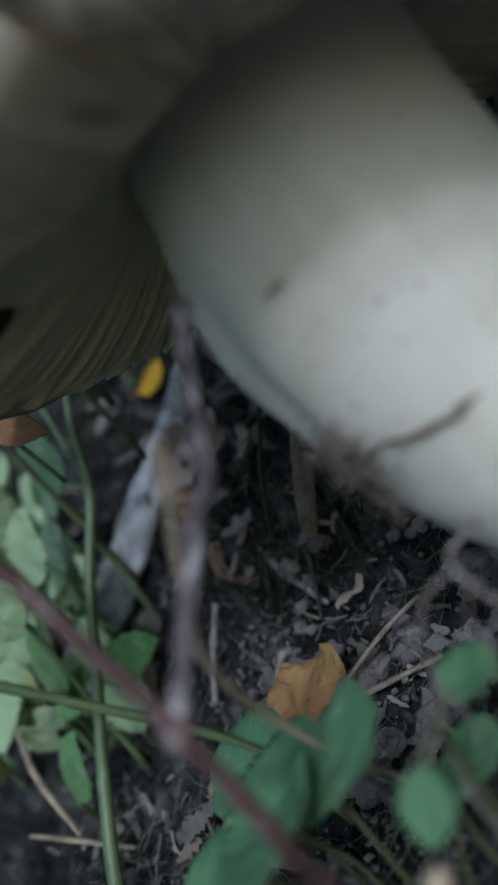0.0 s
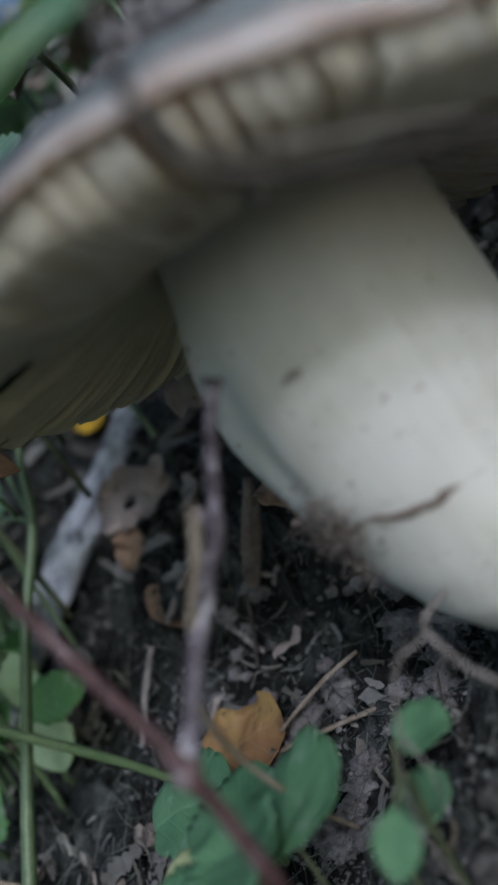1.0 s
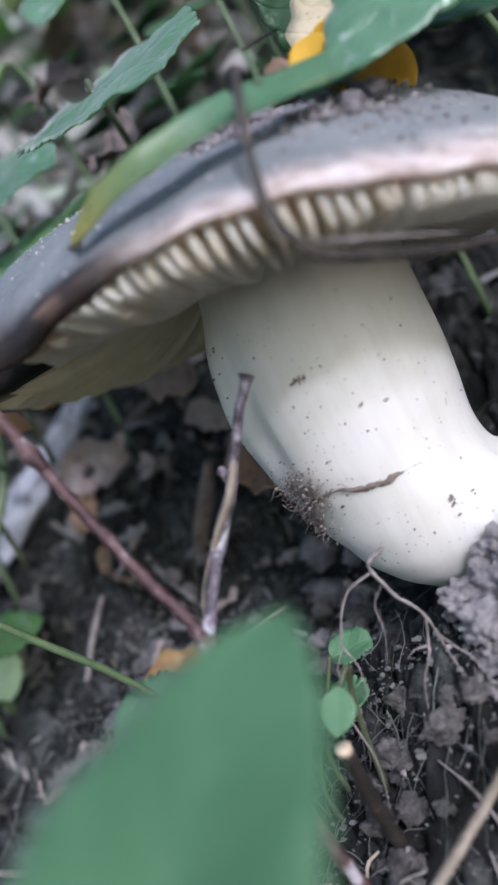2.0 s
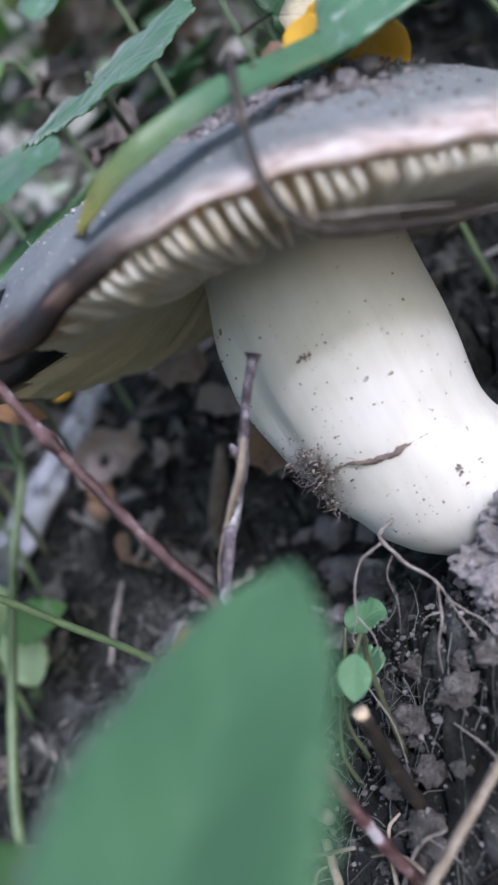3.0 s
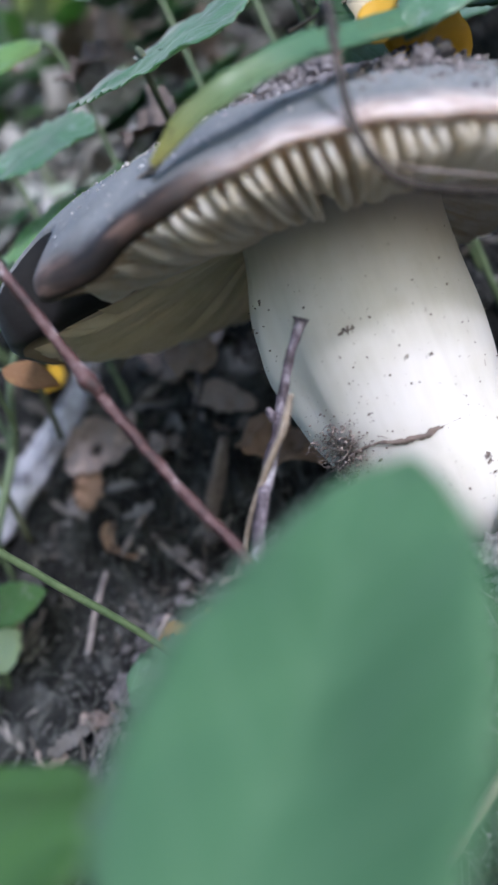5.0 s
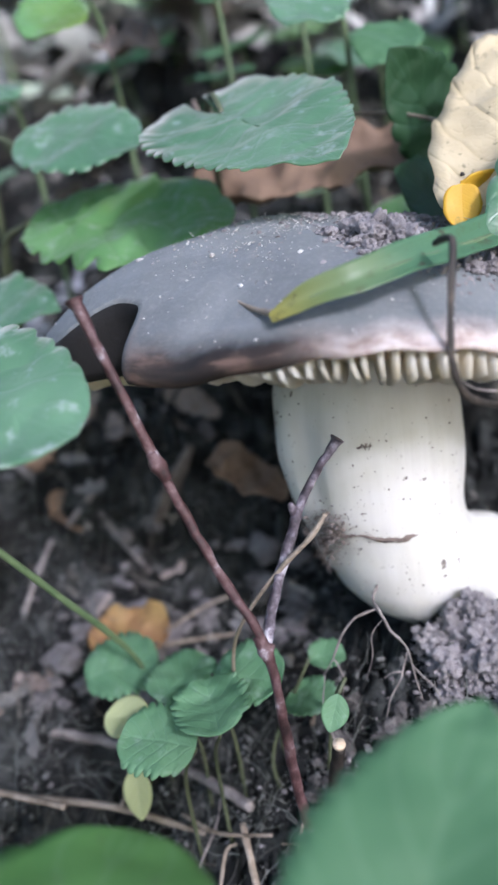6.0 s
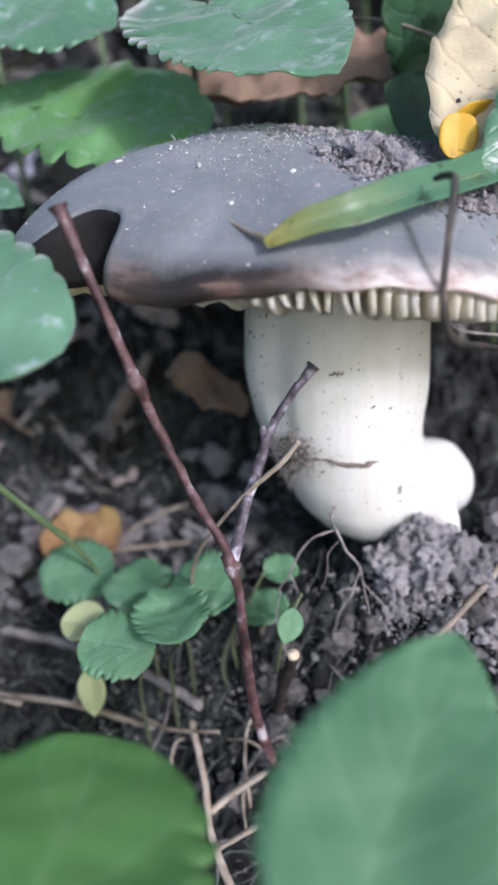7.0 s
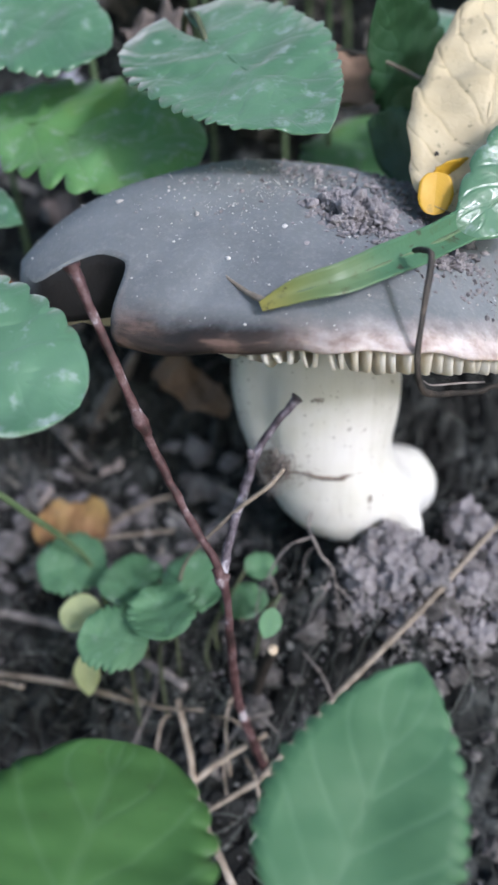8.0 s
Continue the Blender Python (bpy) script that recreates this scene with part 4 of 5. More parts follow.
# Roots that hang from the foot of the mushroom.
for pts, r in (([(-9, -12.5, 9.5), (-9.6, -17, 10.2), (-9, -19, 9.8), (-7.8, -19.4, 7), (-6, -19.4, 4.2), (-5.4, -19.8, 1), (-4.6, -20.6, -3)], 0.62),
               ([(-9.4, -18.8, 9.8), (-12, -19.2, 9), (-13.8, -19.3, 7), (-14.8, -19.4, 5), (-15.8, -19.6, 2.8), (-17, -20, 1.2)], 0.5),
               ([(-6, -19.4, 3.6), (-6.8, -19.8, 1.2), (-7.2, -20.2, 0), (-8.6, -20.6, -2.2), (-9.4, -21, -5)], 0.42),
               ([(-5.6, -19.6, 2), (-4.2, -20.4, 0.4), (-3, -21.2, -0.6), (-1.8, -22.4, -3.4)], 0.4),
               ([(-7, -19.8, 1.0), (-8.2, -20.2, 1.2), (-9.2, -20.4, 0.6)], 0.28),
               ([(-8.6, -19.2, 8.6), (-10.2, -19.6, 6.6), (-10.4, -20, 3.6), (-11.6, -20.4, 0.4)], 0.22),
               ([(-15.4, -19.5, 3.4), (-14.4, -20.4, 1.0), (-14.8, -21, -2)], 0.26),
               ([(-16.8, -20, 1.2), (-17.4, -21.4, -3), (-16.2, -23, -8), (-16.8, -24, -13)], 0.3)):
    t = thing("root", pts[0], "thin pale root hanging over dark soil", "root", "roots under the mushroom")
    part("strand", tube(pts, [r * 0.34, r * 0.28, r * 0.3, r * 0.2, r * 0.1], 54, 7, 0.9, seed=r * 50 + pts[0][0]), M_ROOT, t)

# ---- leaves round the camera and on the cap ----
leaf("green_leaf", "broad green serrated leaf held above the soil", M_GREEN_B, (-11.9, -75.4, 14.6), (-1.8, -57.0, 25.6), 16.8, (-0.1, -0.54, 0.83), stalk=[(-19.6, -84, 4), (-25, -96, -24), (-28, -104, -60)], teeth=15, tooth=0.075, fold=0.1, droop=0.05, shape=(0.42, 0.8), ripple=0.7, nu=136, seed=1.0)
leaf("green_leaf", "rounded green leaf with fine teeth", M_LIME, (-36, -90, 13.5), (-30, -57, 15.2), 25, (0.02, -0.1, 1), stalk=[(-40, -104, 4), (-44, -120, -30)], teeth=13, tooth=0.075, fold=0.1, droop=0.06, shape=(0.5, 0.48), ripple=0.8, nu=88, seed=2.0)
leaf("green_leaf", "pale green leaf with a toothed edge, speckled white", M_GREEN, (-62, -28, 50), (-34.6, -39.6, 43.4), 19.5, (0.25, -0.55, 0.8), stalk=[(-74, -16, 48), (-88, -6, 20)], teeth=11, tooth=0.06, fold=0.08, droop=0.04, shape=(0.5, 0.5), ripple=1.0, nu=64, seed=3.0)
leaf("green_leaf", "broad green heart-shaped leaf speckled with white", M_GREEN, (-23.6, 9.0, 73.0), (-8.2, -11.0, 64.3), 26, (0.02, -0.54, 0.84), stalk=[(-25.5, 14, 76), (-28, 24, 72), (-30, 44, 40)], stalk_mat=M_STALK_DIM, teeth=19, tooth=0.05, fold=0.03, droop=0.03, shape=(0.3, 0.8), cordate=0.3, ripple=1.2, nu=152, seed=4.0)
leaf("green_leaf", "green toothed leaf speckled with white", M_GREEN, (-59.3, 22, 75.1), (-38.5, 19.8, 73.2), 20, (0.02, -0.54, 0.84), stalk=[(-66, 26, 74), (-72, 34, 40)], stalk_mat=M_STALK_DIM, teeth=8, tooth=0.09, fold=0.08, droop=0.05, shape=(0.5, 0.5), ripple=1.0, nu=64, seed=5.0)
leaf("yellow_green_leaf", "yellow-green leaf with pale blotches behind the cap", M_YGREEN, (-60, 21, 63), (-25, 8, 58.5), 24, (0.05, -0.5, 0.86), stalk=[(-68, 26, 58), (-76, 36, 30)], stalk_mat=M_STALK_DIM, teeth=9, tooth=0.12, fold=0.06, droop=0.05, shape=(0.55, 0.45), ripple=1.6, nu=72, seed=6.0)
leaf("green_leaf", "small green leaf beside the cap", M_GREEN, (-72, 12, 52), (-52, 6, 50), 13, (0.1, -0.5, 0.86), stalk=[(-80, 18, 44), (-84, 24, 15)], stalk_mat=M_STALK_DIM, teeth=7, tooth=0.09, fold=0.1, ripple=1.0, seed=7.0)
leaf("dark_leaf", "green leaf behind the cap, its shade put into a dark colour", M_SHADED, (10, 26, 62), (0, 14, 78), 15, (-0.2, -0.75, 0.6), stalk=[(14, 34, 45), (16, 40, 25)], teeth=7, tooth=0.08, fold=0.1, ripple=1.0, seed=8.0)
leaf("dark_leaf", "green leaf behind the cap, its shade put into a dark colour", M_SHADED, (12, 18, 52), (-1, 12, 62), 14, (-0.1, -0.7, 0.7), stalk=[(18, 24, 40), (22, 30, 18)], teeth=7, tooth=0.08, fold=0.1, ripple=1.0, seed=9.0)
leaf("dark_leaf", "green leaf behind the cream leaf, its shade put into a dark colour", M_SHADED, (30, 6, 56), (9, 3, 61), 16, (-0.1, -0.6, 0.8), stalk=[(38, 10, 44), (44, 16, 20)], teeth=7, tooth=0.08, fold=0.1, ripple=1.0, seed=10.0)
leaf("green_leaf", "bluish green leaf hanging over the cap", M_GREEN, (26, -6, 66), (6.4, -16.6, 52.6), 13, (0.25, -0.7, 0.65), stalk=[(34, 0, 66), (44, 10, 40)], teeth=7, tooth=0.08, fold=0.1, ripple=0.8, seed=11.0)
leaf("green_leaf", "bluish green leaf over the yellow leaf", M_GREEN, (14, 8, 70), (9.5, -4, 57), 11, (-0.3, -0.8, 0.5), stalk=[(18, 14, 72), (26, 24, 50)], teeth=6, tooth=0.06, fold=0.1, ripple=0.8, seed=12.0)
leaf("cream_leaf", "large dry cream leaf with brown spots standing behind the cap", M_CREAM, (9, -13.5, 54.5), (18.5, 15, 78), 19, (-0.15, -0.55, 0.82), fold=-0.05, droop=-0.04, shape=(0.35, 0.5), ripple=1.8, curl=0.25, ragged=0.12, seed=13.0)
leaf("yellow_leaf", "bright yellow leaf with dark specks under the cream leaf", M_YELLOW, (5.4, -8.6, 59.5), (12.6, -0.5, 52), 8, (-0.35, -0.85, 0.4), ripple=0.8, ragged=0.15, fold=0.1, shape=(0.5, 0.5), nu=40, rib=0.15, seed=14.0)

leaf("yellow_leaf", "small yellow leaf scrap in front of the cream leaf", M_YELLOW, (5.3, -10.4, 59.2), (4.9, -12.6, 54.6), 4.3, (0.0, -0.8, 0.5), shape=(0.35, 0.4), ripple=0.4, ragged=0.06, fold=0.1, nu=30, rib=0.1, seed=15.0)

# The withering blade that arches over the cap.
blade = thing("withering_leaf", (4, -12, 58), "narrow green leaf folded lengthwise, its tip withered yellow", "leaf")


def ribbon(pts, widths, fold, n=70):
    bm = bmesh.new()
    uvl = bm.loops.layers.uv.new("UVMap")
    c = smooth_path(pts, n)
    grid = []
    for i, q in enumerate(c):
        t = (c[min(i + 1, n)] - c[max(i - 1, 0)]).normalized()
        a = t.cross(Vector((0.2, -0.78, 0.58))).normalized()
        b = a.cross(t)
        w = lerp_list(widths, i / n)
        row = []
        for lay in (0.09, -0.09):
            for j in range(-4, 5):
                v = j / 4
                row.append(bm.verts.new(q + a * v * w * (1 - 0.1 * v * v) + b * (fold * w * abs(v) ** 1.3 + lay + 0.25 * noise.noise(q * 0.3 + a * v))))
        grid.append(row)

    def face(q):
        f = bm.faces.new([grid[i][k] for i, k in q])
        for lp, (i, k) in zip(f.loops, q):
            lp[uvl].uv = (i / n, (k % 9) / 8)

    for i in range(n):
        for k in range(8):
            face([(i, k), (i + 1, k), (i + 1, k + 1), (i, k + 1)])
            face([(i, k + 10), (i + 1, k + 10), (i + 1, k + 9), (i, k + 9)])
        face([(i, 9), (i + 1, 9), (i + 1, 0), (i, 0)])
        face([(i, 8), (i + 1, 8), (i + 1, 17), (i, 17)])
    return bm


BLADE = [(-16.2, -30.4, 49.7), (-14, -30.2, 50.6), (-11.4, -30, 51.5), (-7.5, -29.2, 52.2), (-3, -26.4, 53.0), (0.5, -23.4, 53.2), (4.4, -19.2, 53.4), (9, -14.4, 53.9), (16, -9.5, 56), (24, -6, 60)]
part("blade", ribbon(BLADE, [0.6, 1.15, 1.55, 1.9, 2.1, 2.15, 2.15, 2.4, 3.0, 4.2], 0.4), M_BLADE, blade)
part("midrib", tube([Vector(p) - Vector((0, 0, 0.15)) for p in BLADE[1:]], [0.15, 0.3, 0.4], 40, 6), M_STALK, blade)
part("withered_tip", tube([(-15.6, -30, 50.0), (-18, -27, 50.3), (-20.8, -23.2, 51.2), (-21.2, -22.4, 51.9)], [0.45, 0.3, 0.25, 0.06], 20, 6, 0.3), M_STRAW, blade, "pale dry thread at the tip")

# ---- small plants on the soil ----
CLOVER = [((-48.3, -9.8, -3), 9.5, 20), ((-37.1, -16.2, -1), 8.5, 60), ((-27.5, -19.1, 1), 9.0, -20), ((-31, -25.2, 1.2), 8.5, 110), ((-38.2, -27.3, -2.2), 8.5, 170), ((-19.4, -17.5, -4), 6.0, -40), ((-16.8, -14.2, 0.6), 4.2, 15)]
CROWN = Vector((-35, -19, -15))
for c, s, a in CLOVER:
    s *= 1.2
    d = Vector((math.cos(radians(a)), math.sin(radians(a)), 0.1)) * s * 0.5
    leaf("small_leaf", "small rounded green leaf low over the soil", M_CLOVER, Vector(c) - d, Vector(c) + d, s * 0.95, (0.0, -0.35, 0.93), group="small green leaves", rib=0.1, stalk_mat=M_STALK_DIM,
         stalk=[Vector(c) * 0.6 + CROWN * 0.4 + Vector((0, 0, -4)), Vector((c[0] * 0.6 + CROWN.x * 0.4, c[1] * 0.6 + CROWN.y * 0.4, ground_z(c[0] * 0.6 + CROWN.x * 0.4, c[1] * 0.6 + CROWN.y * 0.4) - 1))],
         teeth=9, tooth=0.12, fold=0.14, shape=(0.4, 0.4), ripple=1.1, ragged=0.12, nu=72, nv=8, seed=a * 0.13)
leaf("pale_leaf", "pale yellow-green small leaf on the soil", M_PALE, (-48.5, -19, -4.5), (-41, -20.5, -4), 6.5, (0, -0.4, 0.9), group="small pale leaves", rib=0.14, fold=0.15, ripple=0.6, seed=31.0, nu=36)
leaf("pale_leaf", "tiny pale leaf hanging above a straw", M_PALE, (-45.2, -20.5, -12), (-44.6, -23.6, -18.6), 4.2, (0, -0.8, 0.6), group="small pale leaves", rib=0.12, fold=0.15, ripple=0.4, seed=32.0, nu=36)
leaf("small_leaf", "tiny green leaf beside a cut stick", M_CLOVER, (-14.8, -26, 2.8), (-16.3, -28.5, -0.8), 3.4, (0.3, -0.8, 0.5), group="small green leaves", rib=0.12, stalk=[(-14, -24, 3.4), (-16, -22, -2), (-18, -20, -14)], stalk_mat=M_STALK_DIM, fold=0.15, ripple=0.4, seed=33.0, nu=36)
leaf("orange_leaf", "orange-brown fallen leaf with a ragged edge", M_ORANGE, (-59.5, 5, -8.0), (-45.6, 8.4, -6.6), 10.0, (0, -0.6, 0.8), rib=0.2, fold=0.1, shape=(0.35, 0.3), ripple=2.0, ragged=0.3, curl=0.3, seed=34.0)
leaf("orange_leaf", "small yellow-orange curled leaf on a stalk", M_ORANGE, (-58.5, 1, 43), (-50.8, 0.2, 38), 4.2, (-0.2, -0.7, 0.7), stalk=[(-64, 6, 44), (-69, 13, 34)], rib=0.15, fold=0.3, ripple=0.8, seed=35.0, nu=40)
leaf("yellow_leaf", "yellow fallen leaf behind a strip of bark", M_YELLOW, (-103, 82, 48), (-88, 66, 41), 9, (0.2, -0.7, 0.6), rib=0.2, ripple=1.0, ragged=0.2, seed=36.0, nu=40)

# Green stalks of the herb beside the mushroom.
herb = thing("green_herb", (-85, -12, -18), "thin green stalk with side shoots and small leaves", "herb")
part("stalk", tube([(-73, 33, 52), (-77.5, 29, 42), (-79.5, 25, 32), (-82.5, 15, 20), (-84.2, 6.5, 9), (-84.6, -4, -3), (-85.3, -12, -14), (-85.6, -16, -24)], [0.6, 0.7, 0.9, 0.85, 0.9, 1.0, 1.1, 1.1], 60, 8, 0.1), M_STALK, herb)
part("side_shoot", tube([(-79.5, 25, 32), (-84, 26, 34.5), (-92, 30, 35)], [0.5, 0.45, 0.4], 16, 7, 0.1), M_STALK, herb)
part("side_shoot", tube([(-79.5, 25, 32), (-84, 31, 42), (-90, 38, 52)], [0.5, 0.45, 0.4], 16, 7, 0.1), M_STALK, herb)
grass = thing("grass_stalk", (-44, -8, -14), "thin green grass stalk leaning over the litter", "grass")
part("stalk", tube([(-57, -32, 36), (-53, -25, 24), (-50.3, -19.5, 15), (-47, -14, 5.5), (-45, -10, -3), (-44, -8, -14)], [0.4, 0.5, 0.5, 0.5, 0.4, 0.4], 30, 7, 0.1), M_STALK, grass)
for b, t, w, nrm, m in (((-95, 32, 36), (-88, 30, 48), 9, (0.3, -0.8, 0.4), M_GREEN), ((-104, 28, 20), (-93, 25, 32), 11, (0.3, -0.7, 0.6), M_GREEN), ((-106, 12, 8), (-95, 12, 20), 11, (0.3, -0.7, 0.6), M_YGREEN),
                        ((-104, 2, -6), (-94, 4, 4), 9, (0.2, -0.7, 0.6), M_YGREEN), ((-112, 40, 34), (-102, 40, 44), 11, (0.3, -0.7, 0.6), M_GREEN)):
    leaf("green_leaf", "light green leaf of a low herb", m, b, t, w, nrm, stalk=[Vector(b) + Vector((-4, 3, -6)), Vector((b[0] - 6, b[1] + 4, ground_z(b[0] - 6, b[1] + 4) - 1))], teeth=7, tooth=0.08, ripple=1.0, fold=0.1, group="herb leaves", seed=w + b[0], nu=56)

# Low herbs at the left, most of them coloured as if sunlit.
for k in range(64):
    y = rnd.uniform(10, 62)
    x = min(8 - 1.28 * (y + 57), 3 - 0.9 * (y + 93)) - 66 * rnd.random() ** 1.4
    b = Vector((x, y, ground_z(x, y) + rnd.uniform(2, 32)))
    s = rnd.uniform(7, 14)
    leaf("green_leaf", "light green leaf of a low herb", rnd.choice((M_SUNLIT, M_SUNLIT, M_SUNLIT, M_PALE, M_YGREEN)), b, b + Vector((rnd.uniform(0.2, 0.8), rnd.uniform(-0.5, 0.3), rnd.uniform(-0.3, 0.9))).normalized() * s, s * 0.6,
         (0.4, -0.75, 0.5), stalk=[b + Vector((-3, 2, -4)), Vector((b.x - 5, b.y + 3, ground_z(b.x - 5, b.y + 3) - 1))], teeth=6, tooth=0.08, ripple=1.0, fold=0.12, group="herb leaves", seed=k * 2.1, nu=36, nv=8)
# More of these herbs, all in the green paled for sunlight.
herbs = random.Random(77)
for k in range(46):
    y = herbs.uniform(6, 60)
    x = min(8 - 1.28 * (y + 57), 3 - 0.9 * (y + 93)) - 34 * herbs.random()
    b = Vector((x, y, ground_z(x, y) + herbs.uniform(4, 34)))
    s = herbs.uniform(8, 15)
    leaf("green_leaf", "light green leaf of a low herb", M_SUNLIT, b, b + Vector((herbs.uniform(0.0, 0.4), herbs.uniform(-0.5, 0.3), herbs.uniform(-0.3, 0.9))).normalized() * s, s * 0.65,
         (0.4, -0.75, 0.5), stalk=[b + Vector((-3, 2, -4)), Vector((b.x - 5, b.y + 3, ground_z(b.x - 5, b.y + 3) - 1))], teeth=6, tooth=0.08, ripple=1.0, fold=0.12, group="herb leaves", seed=k * 1.7, nu=36, nv=8)
for b, t, r in (((-112, 6, 8), (-98, -4, -8), 0.7), ((-106, -6, -4), (-92, -2, -14), 0.6), ((-118, 24, 26), (-100, 12, 2), 0.6)):
    straw("pale straw among the herbs", [b, (Vector(b) + Vector(t)) / 2 + Vector((0, -1, 1.5)), t], [r * 0.8, r, r * 0.7], seed=b[0])

# ---- bark and dead leaves ----
bark = thing("bark_strip", (-100, 45, 18), "pale grey strip of weathered bark lying on the bank", "bark")


def slab(pts, widths, thick, face, n=60, k=9, seed=0.0):
    """A flat strip of bark or wood: its broad side looks along face, its edges are torn and its surface furrowed lengthwise."""
    bm = bmesh.new()
    c, rows = smooth_path(pts, n), []
    for i, q in enumerate(c):
        t = (c[min(i + 1, n)] - c[max(i - 1, 0)]).normalized()
        a = t.cross(Vector(face)).normalized()
        b = a.cross(t)
        w = lerp_list(widths, i / n)
        ends = [w * (1 + 0.22 * noise.noise(Vector((i * 0.19, g * 7.0, seed))) + 0.12 * noise.noise(Vector((i * 0.6, g * 5.0, seed)))) for g in (-1, 1)]
        top, low = [], []
        for m in range(k + 1):
            v = m / k * 2 - 1
            x = v * ends[1 if v > 0 else 0] * 0.5
            h = 0.35 * thick * noise.noise(Vector((v * 3.1, i * 0.05, seed))) + 0.25 * thick * noise.noise(Vector((v * 6.5, i * 0.16, seed + 4)))
            top.append(bm.verts.new(q + a * x + b * (thick * 0.5 * (1 - 0.5 * v * v) + h)))
            low.append(bm.verts.new(q + a * x * 0.96 - b * thick * 0.5))
        rows.append((top, low))
    for (t0, l0), (t1, l1) in zip(rows, rows[1:]):
        for m in range(k):
            bm.faces.new((t0[m], t0[m + 1], t1[m + 1], t1[m]))
            bm.faces.new((l0[m + 1], l0[m], l1[m], l1[m + 1]))
        bm.faces.new((l0[0], t0[0], t1[0], l1[0]))
        bm.faces.new((t0[k], l0[k], l1[k], t1[k]))
    for t, l in (rows[0], rows[-1]):
        for m in range(k):
            bm.faces.new((t[m], t[m + 1], l[m + 1], l[m]))
    return bm


BARK = [(-60, 100, 63), (-72, 86, 51), (-84, 72, 39.5), (-96, 57, 27.5), (-109, 41, 15.5), (-122, 27, 4)]
part("slab", slab(BARK, [6.0, 6.4, 7.0, 8.2, 11.0, 12.0], 2.4, (0.25, -0.8, 0.55), 110, 14), M_BARK, bark)
for k, (u, o) in enumerate(((0.3, 1.6), (0.47, -1.8), (0.6, 1.4), (0.78, -1.4))):
    c = smooth_path(BARK, 50)[int(u * 50)]
    d = (smooth_path(BARK, 50)[int(u * 50) + 1] - c).normalized()
    part("bark_flake", slab([c - d * 6 + Vector((o, -1.2, 1.0)), c + Vector((o + 0.6, -1.7, 1.2)), c + d * 7 + Vector((o, -1.2, 0.9))], [0.6, 2.4, 0.8], 0.5, (0.25, -0.8, 0.55), 20, 5, seed=k * 7.0), M_BARK, bark)
upright = thing("wood_sliver", (-48, 24, 8), "upright sliver of brown wood standing in the litter", "wood")
part("sliver", slab([(-40.6, 25.4, 20), (-43, 25, 16), (-46, 24.4, 11.5), (-49.5, 23.6, 6)], [1.2, 2.6, 3.0, 2.2], 1.2, (0.7, -0.7, 0.2), 40, 8, seed=3.0), M_BROWNWOOD, upright)
for b, t, w, nrm, m, cat in (((-79, 38, 25.5), (-63, 40.4, 25.5), 10.5, (0.25, -0.85, 0.4), M_FADED, "pinkish brown dead leaf with a hole in it"),
                             ((-66, 41, 26), (-61.5, 41, 29), 4.5, (0.2, -0.8, 0.5), M_FADED, "pale torn scrap of dead leaf"),
                             ((-73, 37, 22), (-78, 36, 15), 5.5, (0.4, -0.85, 0.2), M_BROWN, "brown curled dead leaf hanging on the bank"),
                             ((-45, 27, 36.5), (-36.5, 27.5, 33.5), 7.5, (0.3, -0.9, 0.2), M_FADED, "pale papery dead leaf under the cap"),
                             ((-47.5, 40, 27.5), (-36.5, 36, 22.5), 5.0, (0.1, -0.8, 0.6), M_FADED, "pale dead leaf lying on the bank"),
                             ((-44.5, 45, 35.5), (-40, 44, 37.5), 3.6, (0, -0.8, 0.5), M_FADED, "small pale scrap of dead leaf"),
                             ((-97, 17, -3), (-90, 20, 6), 6.5, (0.4, -0.8, 0.4), M_FADED, "pale curled dead leaf beside the bark"),
                             ((-88, 20, 4), (-85, 23, 10), 4.5, (0.4, -0.8, 0.4), M_GREYLEAF, "grey curled dead leaf beside the bark")):
    leaf("dead_leaf", cat, m, b, t, w, nrm, group="dead leaves", rib=0.16, fold=0.1, shape=(0.4, 0.45), ripple=2.4, ragged=0.4, curl=0.5, nu=44, nv=12, seed=b[0] * 0.7, hole=(0.45, 0.45, 0.09) if w > 10 else None)
for r, pts in ((0.75, [(-61, 31, 13), (-64, 27.5, 10), (-67.5, 24, 6.5)]), (0.7, [(-69.5, 20.5, 5.5), (-72, 16, 0.5), (-74.5, 12, -5.5)]), (0.4, [(-50.5, 36, 34.5), (-56, 36, 32.4), (-62, 36, 29.5)]),
               (0.45, [(-38.6, 32, 34.5), (-42, 31, 30), (-45.5, 30, 25.5), (-49, 28.6, 21), (-52.5, 27, 16), (-55.5, 24, 8.5)]), (0.4, [(-58, 24, 8), (-61, 25, 7), (-66, 27, 8)]), (0.35, [(-50, 22, 6), (-50.6, 20, 2), (-52, 17, -3)])):
    straw("thin dark grey stick on the bank", pts, [r, r * 1.1, r * 0.9], M_DRYSTALK if r < 0.5 else M_GSTRAW, "stick", rough=0.35, seed=pts[0][0])
